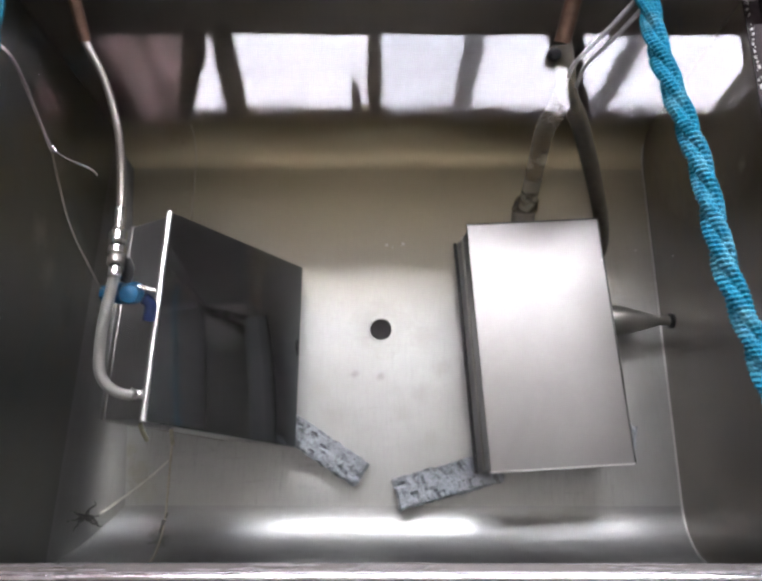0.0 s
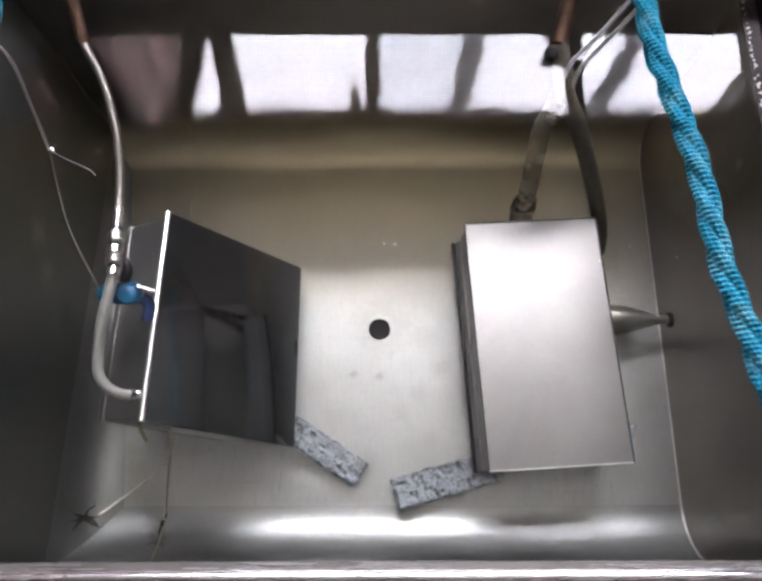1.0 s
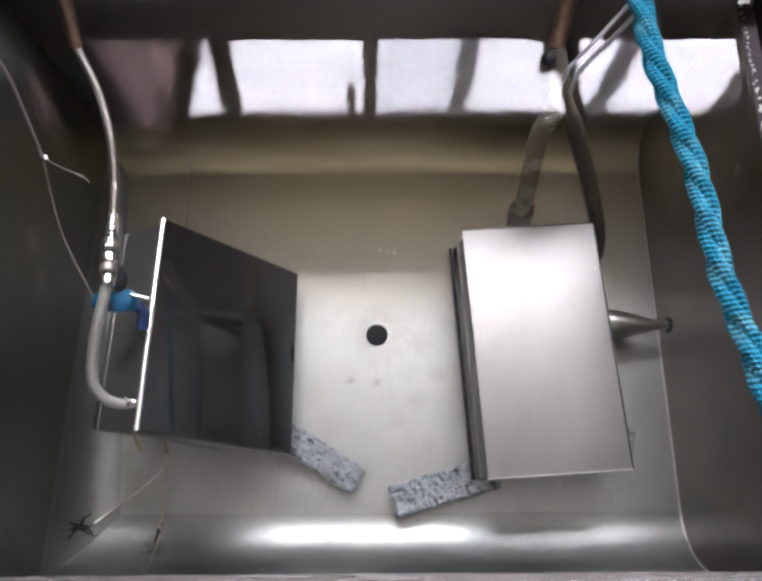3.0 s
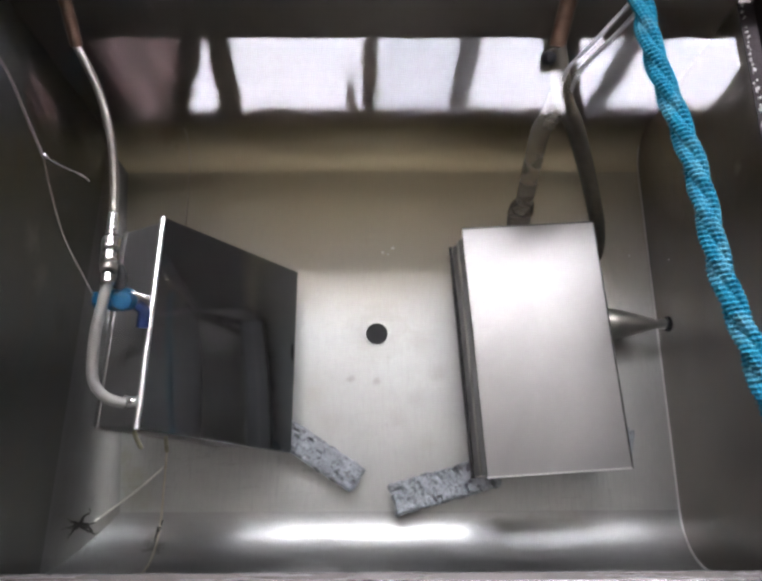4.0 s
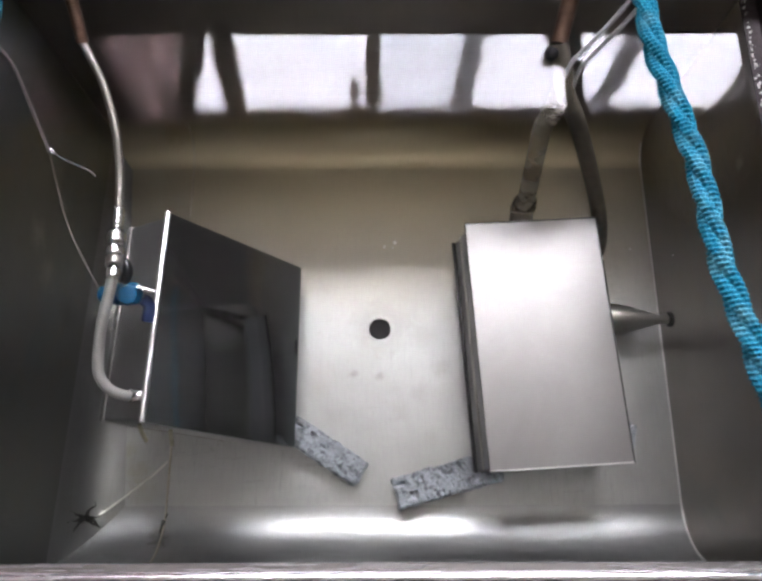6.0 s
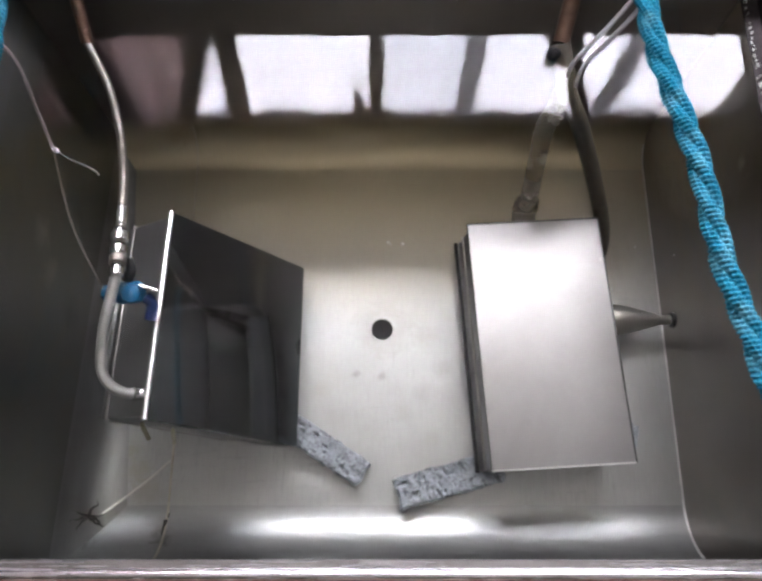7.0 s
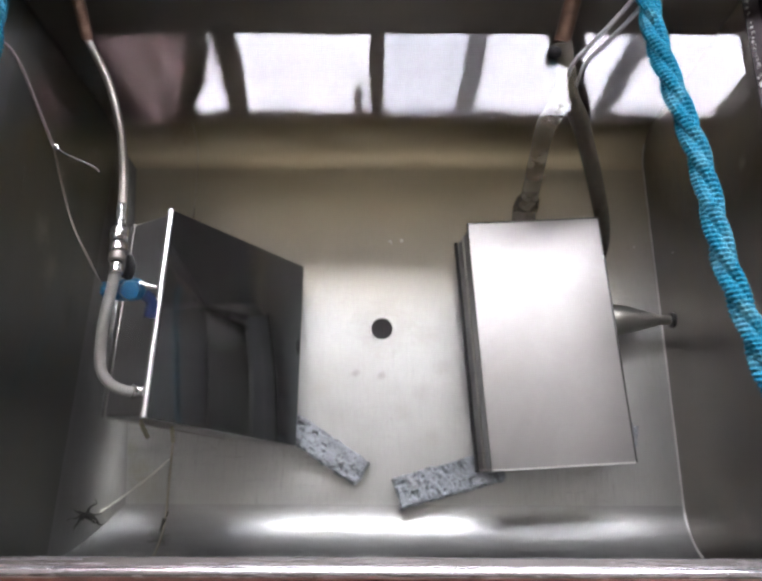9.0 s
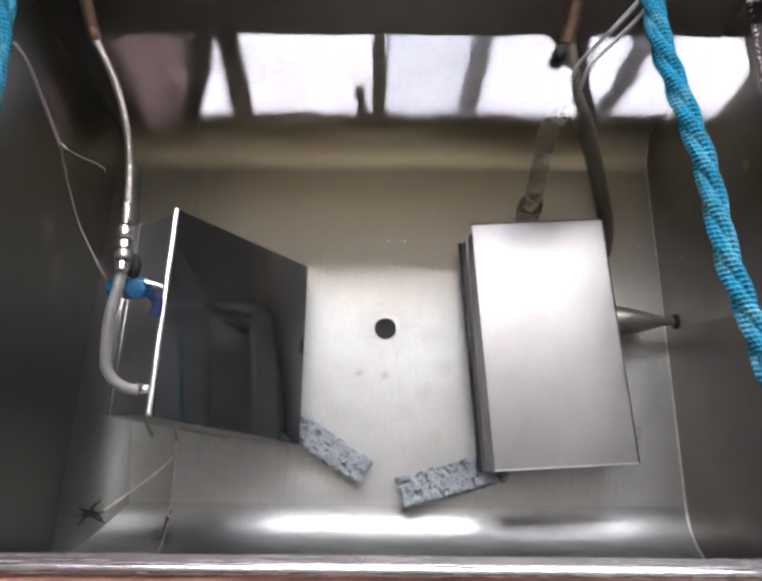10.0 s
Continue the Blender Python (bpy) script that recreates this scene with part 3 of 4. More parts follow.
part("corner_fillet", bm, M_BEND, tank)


def corner_height(x, y):
    """The height of the tank's bottom near its front and side, where it bends up."""
    a = max(0.0, Y_F + RAD_F - y)
    b = max(0.0, X0 + FR - x)
    return max(RAD_F - math.sqrt(max(1e-8, RAD_F ** 2 - a * a)), FR - math.sqrt(max(1e-8, FR ** 2 - b * b)))


gus = tube([(x, y, corner_height(x, y) + 0.0005) for x, y in ((-0.352, 0.048), (-0.372, 0.029), (-0.392, 0.012), (-0.412, -0.004), (-0.432, -0.020), (-0.452, -0.036))], 0.0021, 0.004, 8, lambda a, s: 0.8 + 0.5 * noise.noise(Vector((s * 80, a, 2))))
part("weld_seam", gus, M_SPOUT, tank, "pale ground weld across the corner")
# Rim: a flat flange with a rolled outer edge
FL = 0.034
lipp = [(Y0 + 0.0005, Z_RIM - 0.0005), (Y0, Z_RIM), (Y0 - 0.0075, Z_RIM - 0.0004)] + arc(Y0 - 0.0135, Z_RIM - 0.0005, 0.006, 10, 180, 12) + [(Y0 - 0.0195, Z_RIM - 0.006), (Y0 + 0.0005, Z_RIM - 0.006)]
frame_strip = block(X0 - FL, X1 + FL, Y0 - FL - 0.03, Y0 - 0.0195, Z_RIM - 0.02, Z_RIM - 0.0015, 0.0015)
part("rim_frame", frame_strip, M_RUST, tank, "reddish-brown painted outer frame")
part("rim_front", sweep_profile(lipp, X0 - FL, X1 + FL), M_RIM, tank, "bright rolled steel rim")
for name, x0, x1, y0, y1 in (("rim_back", X0 - FL, X1 + FL, Y1 - 0.002, Y1 + FL),
                             ("rim_side", X0 - FL, X0 + 0.002, Y0 + 0.002, Y1 - 0.002)):
    part(name, block(x0, x1, y0, y1, Z_RIM, Z_RIM + 0.006, 0.0028, seg=3), M_RIM, tank)
for px_ in (X0 + 0.05, X1 - 0.05):
    for py_ in (Y0 + 0.05, Y1 - 0.05):
        part("leg", block(px_ - 0.025, px_ + 0.025, py_ - 0.025, py_ + 0.025, R_B, -0.03, 0.004), M_PAINTED, tank)

# ---- water ----
bm = bmesh.new()
bmesh.ops.create_grid(bm, x_segments=60, y_segments=44, size=0.5)
bmesh.ops.scale(bm, vec=(X1 - X0 + 0.03, Y1 - Y_F + 0.03, 1), verts=bm.verts)
water = new("water", to_mesh("water", bm, M_WATER))
water.location = ((X0 + X1) / 2, (Y_F + Y1) / 2, Z_WATER)
tagged(water, "clear slightly olive water with small ripples", "water", kind="structure")


# ---- steel boxes ----
def steel_box(m, w, l, t, face, side, label, draft=(0, 0)):
    """A sealed sheet-steel housing: body, overlapping lid plate, base rim and thin lines along its edges. The lid's top
    is at z = 0.
    """
    box = thing("steel_box", m, label, "box", "steel boxes in the tank")
    body = block(-w / 2 + 0.003, w / 2 - 0.003, -l / 2 + 0.003, l / 2 - 0.003, -t, -0.006, 0.004, seg=3)
    grow = 0.0 if draft[0] else -0.003
    lip = block(-w / 2 + 0.001 - grow, w / 2 - 0.001, -l / 2 + 0.001, l / 2 - 0.001, -t + 0.012, -t + 0.016, 0.001)
    for v in body.verts[:] + lip.verts[:]:
        if draft[0] and v.co.x > 0 and v.co.z < -0.05:
            v.co.x -= 0.055
        if not draft[0] and v.co.x < 0 and v.co.z < -t / 2:
            v.co.x -= 0.009
        v.co.x, v.co.y = v.co.x + draft[0] * v.co.z, v.co.y + draft[1] * v.co.z
    part("body", body, side, box)
    part("lid", block(-w / 2, w / 2, -l / 2, l / 2, -0.006, 0, 0.0014, seg=2), face, box, "smooth bare steel face plate")
    part("base_lip", lip, M_LIP, box)
    if draft[0]:
        part("edge_trim", tube([(-w / 2 - 0.0005, -l / 2, -0.0032), (-w / 2 - 0.0005, l / 2, -0.0032)], 0.0042, 0.02, 16), M_EDGE, box, "bright bare folded edge")
    else:
        # Thin black tubes draw the dark outlines; a pale one draws the side's streak.
        for name, a, b, m_, r_ in (("edge_line", (w / 2 + 0.0008, -l / 2, -0.0025), (w / 2 + 0.0008, l / 2, -0.0025), M_BLACK, 0.0022), ("edge_line", (-w / 2, l / 2 + 0.0008, -0.0025), (w / 2, l / 2 + 0.0008, -0.0025), M_BLACK, 0.0022),
                                   ("edge_line", (-w / 2 + 0.0012, -l / 2, -0.0034), (-w / 2 + 0.0012, l / 2, -0.0034), M_BLACK, 0.0020), ("base_line", (-w / 2 - 0.0085, -l / 2, -t + 0.005), (-w / 2 - 0.0085, l / 2, -t + 0.006), M_BLACK, 0.0034), ("side_line", (-w / 2 - 0.0026, -l / 2 + 0.004, -t * 0.5), (-w / 2 - 0.0026, l / 2 - 0.004, -t * 0.5), M_SPOUT, 0.0016), ("folded_edge", (-w / 2, -l / 2 + 0.001, -0.0022), (w / 2, -l / 2 + 0.001, -0.0022), M_EDGE, 0.0022)):
            part(name, tube([a, b], r_, 0.02, 10), m_, box)
    return box


# Flat box, on a stone bar
UX = Vector((0.2153, 0.0130, -0.003)).normalized()
VY = Vector((-0.0245, 0.390, 0.004)).normalized()
NZ = UX.cross(VY).normalized()
VY = NZ.cross(UX)
flat_m = Matrix((UX, VY, NZ)).transposed().to_4x4()
flat_m.translation = (0.259, 0.228, 0.125)
flat = steel_box(flat_m, 0.2157, 0.391, 0.094, M_BOX, M_BOX_SIDE, "satin stainless box lying flat on a stone bar")
# Leaning box
UX = Vector((0.6584, -0.0793, -0.7485)).normalized()
VY = Vector((-0.0081, 0.9936, -0.1124)).normalized()
NZ = UX.cross(VY).normalized()
VY = NZ.cross(UX)
lean_m = Matrix((UX, VY, NZ)).transposed().to_4x4()
lean_m.translation = (-0.2212, 0.2295, 0.1557)
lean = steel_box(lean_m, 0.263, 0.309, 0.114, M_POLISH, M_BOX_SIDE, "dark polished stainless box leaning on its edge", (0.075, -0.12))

for pts in ([(-0.324, 0.0862, 0.235), (-0.3229, 0.0778, 0.228), (-0.3205, 0.0661, 0.212)], [(-0.2967, 0.0827, 0.185), (-0.2973, 0.0738, 0.178), (-0.298, 0.0637, 0.168)]):
    tag = tube(pts, 0.0032, 0.004, 8)
    tag.transform(lean_m.inverted())
    part("strap", tag, M_STRAP, lean, "short yellowed strap end")


# ---- stone bars ----
def stone_bar(m, l, w, h, seed):
    bm = bmesh.new()
    bmesh.ops.create_cube(bm, size=1)
    bmesh.ops.scale(bm, vec=(l, w, h), verts=bm.verts)
    bmesh.ops.translate(bm, vec=(l / 2, 0, h / 2), verts=bm.verts)
    bmesh.ops.bevel(bm, geom=bm.edges[:], offset=0.003, segments=1, affect="EDGES")
    long = [e for e in bm.edges if e.calc_length() > l * 0.8]
    bmesh.ops.subdivide_edges(bm, edges=long, cuts=60, use_grid_fill=True)
    cross = [e for e in bm.edges if 0.02 < e.calc_length() < 0.06]
    bmesh.ops.subdivide_edges(bm, edges=cross, cuts=8, use_grid_fill=True)
    bm.normal_update()
    for v in bm.verts:
        p = v.co * 1.0 + Vector((seed, 0, 0))
        d = 0.0034 * noise.noise(p * 60) + 0.002 * noise.noise(p * 170)
        pit = noise.noise(p * 130 + Vector((0, seed, 5)))
        if pit > 0.22 and v.co.z > 0.005:
            d -= 0.03 * (pit - 0.22)
        v.co += v.normal * d
    ob = new("stone_bar", to_mesh("stone_bar", bm, M_STONE))
    ob.matrix_basis = m
    return tagged(ob, "rough grey pitted stone bar on the tank floor", "stone bar", "stone bars")


stone_bar(pose(-0.030, 0.024, 0.001, 0, 0, 147), 0.36, 0.044, 0.030, 1.0)
stone_bar(pose(0.025, -0.007, 0.003, -4, 0, 15), 0.175, 0.050, 0.028, 7.0)
stone_bar(pose(0.418, 0.083, 0.001, 0, 0, 172), 0.15, 0.044, 0.030, 3.0)

# ---- hose, valve and fittings at the leaning box ----
HOSE_A = [(-0.40, 0.76, 0.49), (-0.405, 0.70, 0.475), (-0.408, 0.655, 0.458), (-0.405, 0.620, 0.412), (-0.401, 0.582, 0.377), (-0.376, 0.532, 0.355), (-0.360, 0.474, 0.337), (-0.3555, 0.42, 0.318), (-0.353, 0.372, 0.313), (-0.351, 0.358, 0.316)]
HOSE_B = [(-0.3415, 0.2795, 0.334), (-0.345, 0.2504, 0.33), (-0.354, 0.207, 0.322), (-0.361, 0.174, 0.306), (-0.362, 0.146, 0.295), (-0.353, 0.129, 0.285), (-0.337, 0.121, 0.27), (-0.312, 0.123, 0.248)]
ribbed = lambda a, s: 1 + 0.05 * math.sin(s * 2 * math.pi / 0.0045 + a)
line = thing("flexible_hose", pose(0, 0, 0), "braided steel hose with bright couplings dipping into the water", "hose")
part("hose", tube(HOSE_A[4:], 0.0058, 0.0012, 14, ribbed), M_BRAID, line)
part("upper_hose", tube(HOSE_A[:5], 0.0085, 0.0012, 14, ribbed), M_COPPER, line, "coppery braided upper length")
part("bent_pipe", tube(HOSE_B, 0.0070, 0.004, 16), M_PIPE, line, "smooth bent steel pipe")
c0, c1 = Vector((-0.351, 0.358, 0.316)), Vector((-0.3417, 0.2762, 0.334))


def fitting(name, f0, f1, r, seg, mat_, parent, bevel=0.0012, label=""):
    """A turned or hexagonal piece between two fractions of the coupling's line."""
    a, b = c0.lerp(c1, f0), c0.lerp(c1, f1)
    h = (b - a).length
    bm = lathe([(r - bevel, 0), (r, bevel), (r, h - bevel), (r - bevel, h)], seg)
    bm.transform(along(a, b))
    return part(name, bm, mat_, parent, label)


fitting("crimp_sleeve", -0.10, 0.26, 0.0073, 20, M_CHROME, line, 0.002)
fitting("ferrule", 0.26, 0.33, 0.0066, 20, M_CHROME, line)
fitting("washer", 0.33, 0.37, 0.0090, 20, M_BLACK, line)
fitting("hex_nut", 0.37, 0.62, 0.0130, 12, M_CHROME, line, 0.004, "bright faceted nut")
fitting("washer", 0.62, 0.65, 0.0100, 20, M_BLACK, line)
fitting("hex_nut", 0.65, 0.84, 0.0124, 12, M_CHROME, line, 0.003, "bright faceted nut")
fitting("collar", 0.84, 0.98, 0.0108, 20, M_BRAID, line)
fitting("ring", 0.98, 1.03, 0.0078, 20, M_BLACK, line)
fitting("ring", 1.03, 1.20, 0.0090, 20, M_CHROME, line, 0.002)

tail = lathe([(0.0075, 0), (0.0095, 0.0015), (0.0095, 0.006), (0.0075, 0.0075), (0.0085, 0.010), (0.0085, 0.017), (0.0070, 0.018)], 16)
tail.transform(along((-0.331, 0.1215, 0.264), (-0.312, 0.123, 0.248)))
part("tail_fitting", tail, M_CHROME, line, "bright fitting at the pipe's end")

valve = thing("valve", pose(-0.345, 0.252, 0.292), "small bright blue plastic valve clipped beside the pipe", "valve")
bm = lathe([(0.006, -0.034), (0.0105, -0.032), (0.0125, -0.020), (0.0125, -0.012), (0.0150, -0.010), (0.0150, 0.016), (0.0125, 0.021), (0.007, 0.0225)], 20)
bm.transform(pose(0.004, 0, 0.002, 0, 80, 0))
part("valve_body", bm, M_BLUE, valve)
bm = lathe([(0.009, 0), (0.0135, 0.0015), (0.0145, 0.006), (0.0125, 0.011), (0.0085, 0.0125)], 8)
bm.transform(pose(0.014, -0.004, 0.010, 12, 8, 0))
part("valve_cap", bm, M_BLUE, valve, "ribbed bright blue cap")
part("clip", block(-0.030, -0.010, -0.008, 0.010, -0.006, 0.007, 0.003, seg=3), M_BLUE, valve)
part("lever", tube([(0.006, 0.014, 0.012), (0.013, 0.026, 0.020), (0.009, 0.040, 0.024)], 0.0068, 0.003, 12, lambda q, d: 1.15 - 9 * d), M_BLACK, valve, "black lever")
part("outlet", tube([(0.022, 0.007, 0.010), (0.045, 0.002, 0.004)], 0.0033, 0.006, 10), M_CHROME, valve, "thin bright outlet tube")
part("drop_nozzle", tube([(0.026, -0.004, -0.004), (0.034, -0.012, -0.012), (0.031, -0.032, -0.020)], 0.0085, 0.004, 10), M_NAVY, valve, "dark blue nozzle")

wire = thing("steel_wire", pose(0, 0, 0), "thin steel wire hanging from the rim into the water", "wire")
part("upper_wire", tube([(-0.525, 0.545, 0.447), (-0.491, 0.530, 0.472), (-0.459, 0.513, 0.462), (-0.446, 0.497, 0.445), (-0.436, 0.46, 0.41), (-0.423, 0.417, 0.377)], 0.0022, 0.005, 8), M_BRAID, wire)
part("lower_wire", tube([(-0.423, 0.417, 0.377), (-0.418, 0.375, 0.352), (-0.404, 0.323, 0.33), (-0.372, 0.256, 0.298)], 0.0011, 0.006, 6), M_BRAID, wire)

part("wire_branch", tube([(-0.419, 0.416, 0.379), (-0.400, 0.404, 0.381), (-0.376, 0.394, 0.379), (-0.366, 0.389, 0.374), (-0.3645, 0.386, 0.3715)], 0.0014, 0.004, 8), M_CHROME, wire)
knot = [(-0.4195 + 0.0025 * math.cos(a * 1.2), 0.4165 + 0.0025 * math.sin(a * 1.2), 0.376 + 0.0007 * a) for a in range(13)]
part("wire_knot", tube(knot, 0.0009, 0.0015, 8), M_CHROME, wire)

# ---- hoses at the flat box ----
feed = thing("copper_pipe", pose(0, 0, 0), "tarnished copper pipe standing in the water by the back wall", "pipe")
part("pipe", tube([(0.275, 0.77, 0.50), (0.266, 0.70, 0.478), (0.258, 0.652, 0.458), (0.250, 0.614, 0.416), (0.240, 0.572, 0.388)], 0.0115, 0.01, 16), M_COPPER, feed)
knob = lathe([(0.002, -0.010), (0.007, -0.0075), (0.0095, 0.0), (0.007, 0.0075), (0.002, 0.010)], 16)
knob.transform(pose(0.229, 0.557, 0.386, 30, 20, 0))
part("clamp", knob, M_BLACK, feed, "black rubber clamp")
part("dark_hose", tube([(0.240, 0.572, 0.388), (0.249, 0.546, 0.365), (0.259, 0.519, 0.34), (0.283, 0.503, 0.30), (0.328, 0.483, 0.2), (0.370, 0.455, 0.1), (0.388, 0.432, 0.045), (0.388, 0.408, 0.018), (0.366, 0.372, 0.014), (0.336, 0.35, 0.014)], 0.0128, 0.006, 14), M_DARK_HOSE, feed, "dark rubber hose")
part("cable", tube([(0.252, 0.533, 0.352), (0.243, 0.508, 0.33), (0.233, 0.494, 0.295), (0.237, 0.47, 0.2), (0.241, 0.458, 0.135), (0.238, 0.445, 0.105), (0.238, 0.425, 0.092)], 0.0135, 0.002, 18, lambda a, s: 1 + 0.07 * math.sin(s * 2 * math.pi / 0.008)), M_CLEAR_HOSE, feed, "grey ribbed hose")
part("gland", tube([(0.2385, 0.448, 0.108), (0.238, 0.424, 0.092)], 0.0195, 0.004, 8), M_DARK_HOSE, feed, "grey hose gland")
for cy, cz, rr in ((0.456, 0.128, 0.0175), (0.452, 0.116, 0.019)):
    loop = [(0.2395 + rr * math.cos(a * math.pi / 8), cy + rr * 0.5 * math.sin(a * math.pi / 8), cz + rr * 0.87 * math.sin(a * math.pi / 8)) for a in range(17)]
    part("hose_clip", tube(loop, 0.0030, 0.002, 8), M_CLEAR_HOSE, feed, "pale ring of the hose clip")
for dx in (0.0, 0.014):
    cable = thing("white_cable", pose(dx, -0.004 * (dx > 0), 0), "thin white cable slung over the back rim", "cable", "white cables")
    part("sheath", tube([(0.34, 0.60, 0.62), (0.312, 0.562, 0.54), (0.293, 0.553, 0.48), (0.270, 0.545, 0.425), (0.253, 0.539, 0.39), (0.250, 0.530, 0.355)], 0.0028, 0.008, 8), M_WHITE_CABLE, cable)

stub = thing("pipe_stub", pose(0.493, 0.276, 0.050, 0, -90, 0), "short tapered steel pipe joining the side wall and box", "pipe")
part("pipe", lathe([(0.0075, -0.004), (0.008, 0.026), (0.0105, 0.032), (0.022, 0.075), (0.0255, 0.096), (0.0255, 0.112)], 28), M_SPOUT, stub)
part("socket", lathe([(0.011, -0.001), (0.013, 0.001), (0.013, 0.006), (0.009, 0.0075)], 24), M_BLACK, stub, "dark rubber collar at the wall")


# ---- black residue in the tank's corner ----
def residue(strokes, label):
    """Crusty dark streaks that lie on the steel."""
    bm = bmesh.new()
    rng = random.Random(3)
    for x, y, ang, length, r in strokes:
        pts, a = [], radians(ang)
        for k in range(6):
            px_, py_ = x + math.cos(a) * length * k / 5, y + math.sin(a) * length * k / 5
            pts.append((px_, py_, corner_height(px_, py_) + 0.0006))
            a += rng.uniform(-0.25, 0.25)
        tube(pts, r, 0.003, 7, lambda q, s: (1.1 - 0.8 * s / length) * (1 + 0.4 * noise.noise(Vector((s * 300, q, x * 50)))), bm=bm)
    ob = new("residue", to_mesh("residue", bm, M_CRUST))
    tagged(ob, label, "residue", "black residue in the tank")
    return ob


residue([(-0.470, -0.040, a, l, 0.0030) for a, l in ((10, 0.020), (75, 0.027), (140, 0.018), (195, 0.018), (250, 0.024), (300, 0.026), (340, 0.030))], "black star-shaped crust on the steel in the corner")
residue([(-0.350, -0.046, 268, 0.022, 0.0034), (-0.346, -0.035, 262, 0.014, 0.0016)], "short dark streak of crust beside the weld")


# ---- ropes ----
def rope(points, r, pitch, label):
    ob = thing("rope", pose(0, 0, 0), label, "rope", "ropes over the tank")
    for k in range(3):
        ph = 2 * math.pi * k / 3
        yarn = lambda a, s: 1 + (0.12 + 0.10 * noise.noise(Vector((s * 70, a, k + 9)))) * math.cos(a - s * 2 * math.pi / 0.0054 + 0.8 * noise.noise(Vector((s * 40, k, 0)))) + 0.05 * math.cos(9 * a) + 0.09 * noise.noise(Vector((s * 55, a, k)))
        mid_ = lambda s: (r * 0.53 * math.cos(ph + s * 2 * math.pi / pitch), r * 0.53 * math.sin(ph + s * 2 * math.pi / pitch))
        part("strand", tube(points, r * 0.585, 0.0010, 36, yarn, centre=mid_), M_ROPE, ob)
    path, length = smooth_path(points, 0.004)
    rng = random.Random(5)
    fuzz = bmesh.new()
    for p, side, up in frames_along(path)[2:-2]:
        for _ in range(3):
            a = rng.uniform(0, 2 * math.pi)
            out = side * math.cos(a) + up * math.sin(a)
            base = p + out * r * 0.92
            d = (out * rng.uniform(0.3, 1) + Vector((rng.uniform(-1, 1), rng.uniform(-1, 1), rng.uniform(-1, 1)))).normalized() * rng.uniform(0.003, 0.007)
            w = d.cross(out).normalized() * 0.00035
            tip = fuzz.verts.new(base + d)
            ring3 = [fuzz.verts.new(base + w), fuzz.verts.new(base - w), fuzz.verts.new(base + out * 0.0005)]
            for q in range(3):
                fuzz.faces.new((ring3[q], ring3[(q + 1) % 3], tip))
    tagged(part("fuzz", fuzz, M_ROPE, ob, smooth=False), kind="stuff")
    return ob


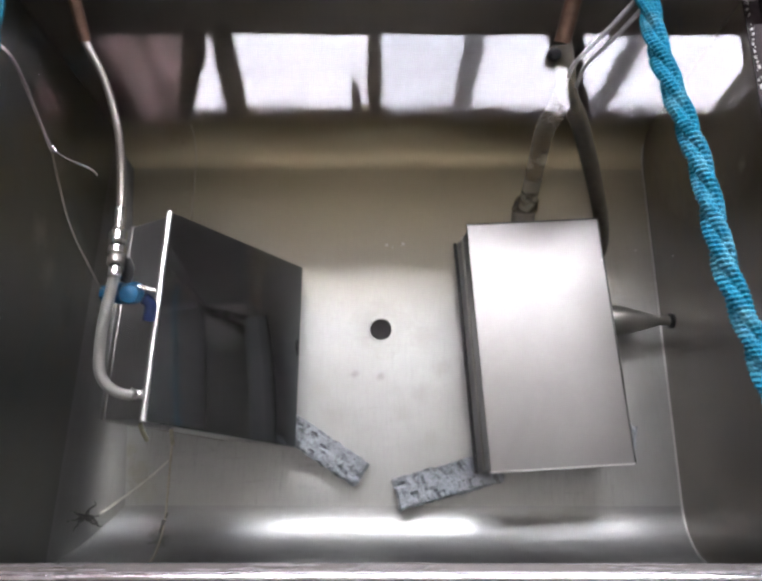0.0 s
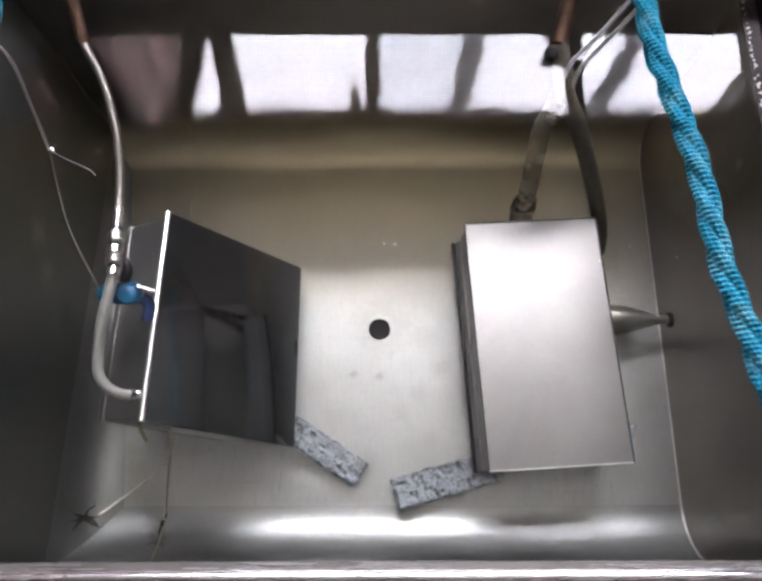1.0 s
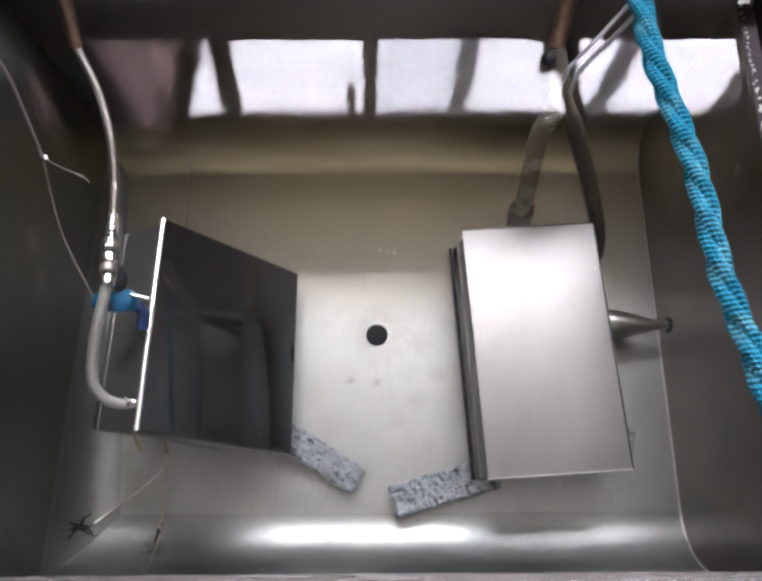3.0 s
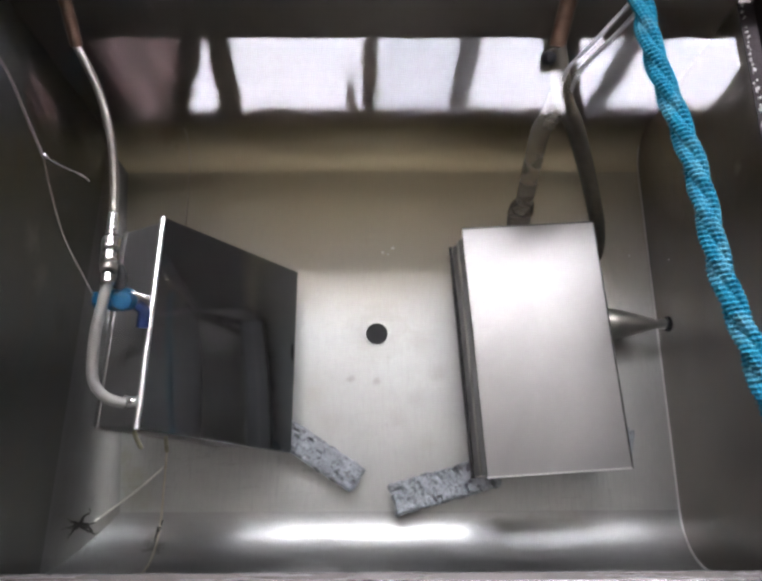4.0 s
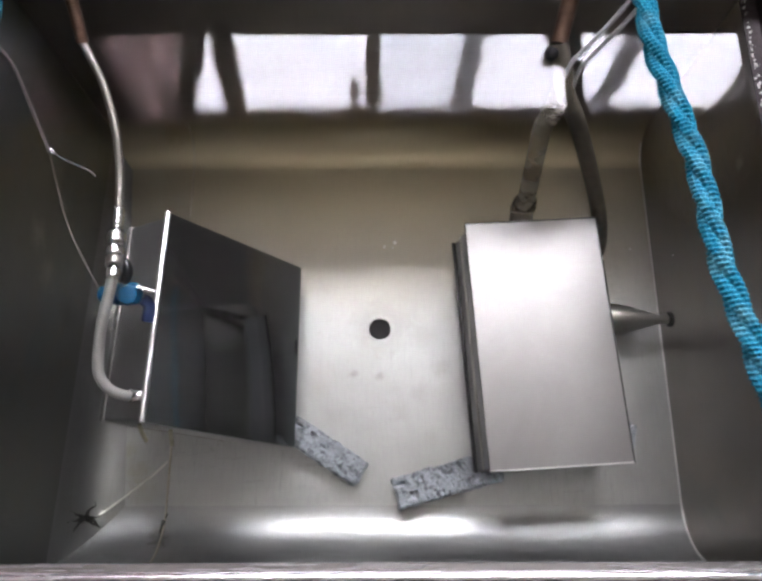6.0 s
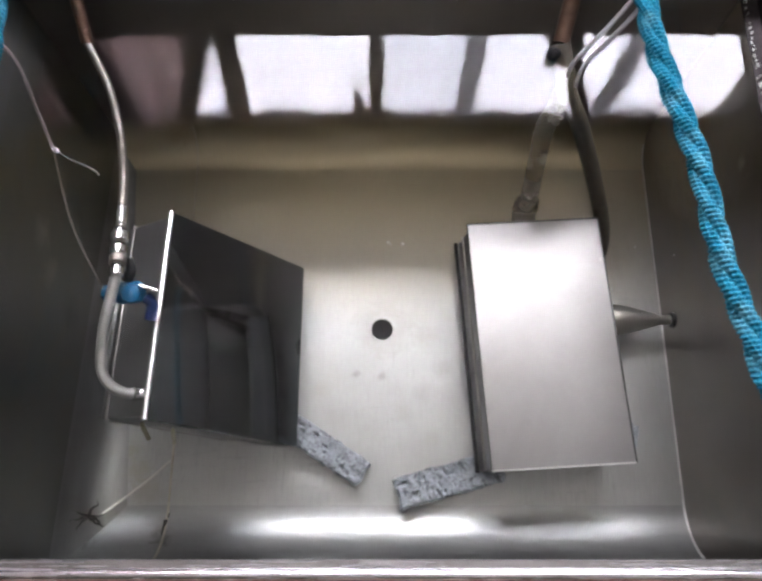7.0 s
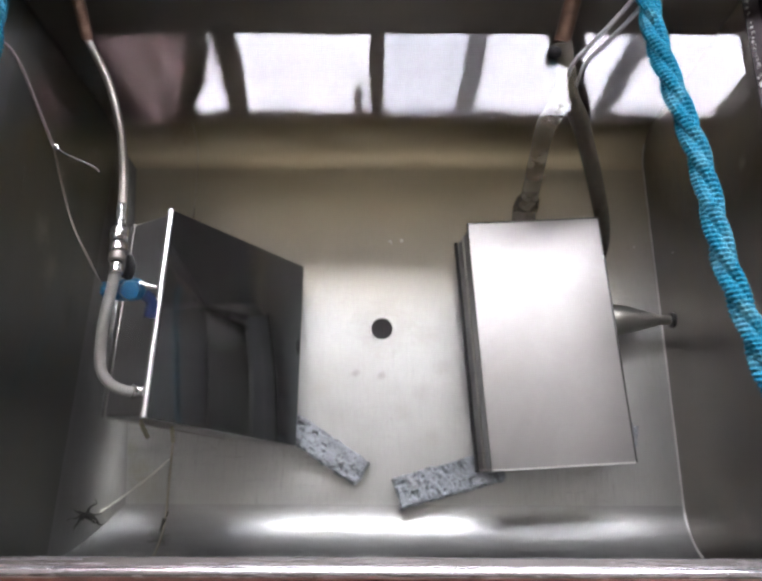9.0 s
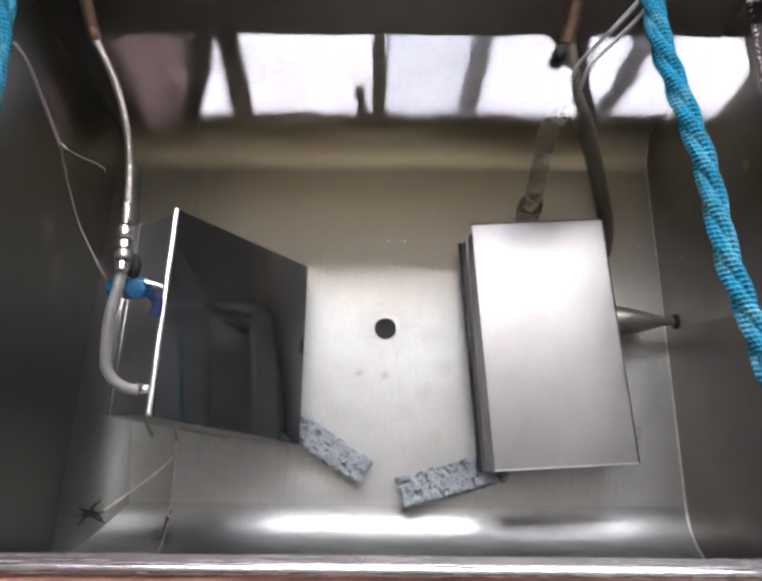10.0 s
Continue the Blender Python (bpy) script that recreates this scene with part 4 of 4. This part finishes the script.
rope([(0.285, 0.76, 0.30), (0.290, 0.715, 0.42), (0.296, 0.665, 0.470), (0.298, 0.609, 0.50), (0.304, 0.539, 0.51), (0.306, 0.476, 0.515), (0.318, 0.4, 0.52), (0.332, 0.319, 0.522), (0.341, 0.215, 0.523),
      (0.358, 0.139, 0.523), (0.372, 0.078, 0.520), (0.42, -0.03, 0.50), (0.47, -0.09, 0.462), (0.50, -0.14, 0.38), (0.505, -0.15, 0.2)], 0.0116, 0.15, "thick turquoise twisted rope slung across the tank")
rope([(-0.47, 0.72, 0.30), (-0.466, 0.70, 0.42), (-0.462, 0.665, 0.465), (-0.455, 0.588, 0.495), (-0.453, 0.547, 0.5), (-0.447, 0.418, 0.5), (-0.447, 0.30, 0.5), (-0.470, 0.15, 0.49), (-0.515, 0.08, 0.462), (-0.545, 0.06, 0.38), (-0.55, 0.06, 0.2)], 0.0116, 0.15, "thick turquoise twisted rope along the tank's edge")


# ---- small pale beads for bright specks on the water ----
BUBBLES = []


def bubble(x, y, r):
    bm = bmesh.new()
    bmesh.ops.create_uvsphere(bm, u_segments=12, v_segments=8, radius=r)
    for v in bm.verts:
        v.co.z *= 0.55
    ob = new("bubble", to_mesh("bubble", bm, M_PALE_BEAD))
    ob.location = (x, y, Z_WATER)
    tagged(ob, "tiny pale bead floating on the water", "bubble", "bubbles on the water")
    BUBBLES.append(ob)


for x, y, r in ((0.006, 0.290, 0.0017), (0.022, 0.291, 0.0020), (0.014, 0.288, 0.0010), (0.27, 0.27, 0.0012), (0.31, 0.285, 0.0012), (0.36, 0.275, 0.0010)):
    bubble(x, y, r)


# ---- white beads standing in for glints along the overflow lip ----
rng = random.Random(11)
froth = bmesh.new()
for k in range(70):
    y = 0.42 + 0.225 * rng.random() ** 0.8
    r = rng.uniform(0.0008, 0.0022) * (1.3 - 0.8 * (y - 0.42) / 0.225)
    at_ = Vector((X1 + 0.004 + rng.gauss(0, 0.0014), y, Z_LIP + 0.003 + r * 0.4))
    bead = bmesh.ops.create_icosphere(froth, subdivisions=1, radius=r)["verts"]
    bmesh.ops.translate(froth, vec=at_, verts=bead)
ob = new("froth", to_mesh("froth", froth, M_PALE_BEAD))
tagged(ob, "white beads standing in for glints along the overflow lip", "froth", kind="stuff")


# ---- what moves ----
def motions():
    rows = []
    for i in range(51):
        t = i * 0.2
        rows.append((t, pose((X0 + X1) / 2 + 0.006 * math.sin(t * 2.1) + 0.003 * math.sin(t * 5.3 + 1), (Y_F + Y1) / 2 + 0.006 * math.sin(t * 1.7 + 0.8) + 0.003 * math.sin(t * 6.1), Z_WATER)))
    walk(water, rows)
    for k, ob in enumerate(BUBBLES):
        x, y, z = ob.location
        walk(ob, [(i * 0.25, pose(x + 0.003 * math.sin(i * 0.9 + k * 2) + 0.0015 * math.sin(i * 2.3 + k), y + 0.0025 * math.sin(i * 0.7 + k * 3), z)) for i in range(41)])


motions()
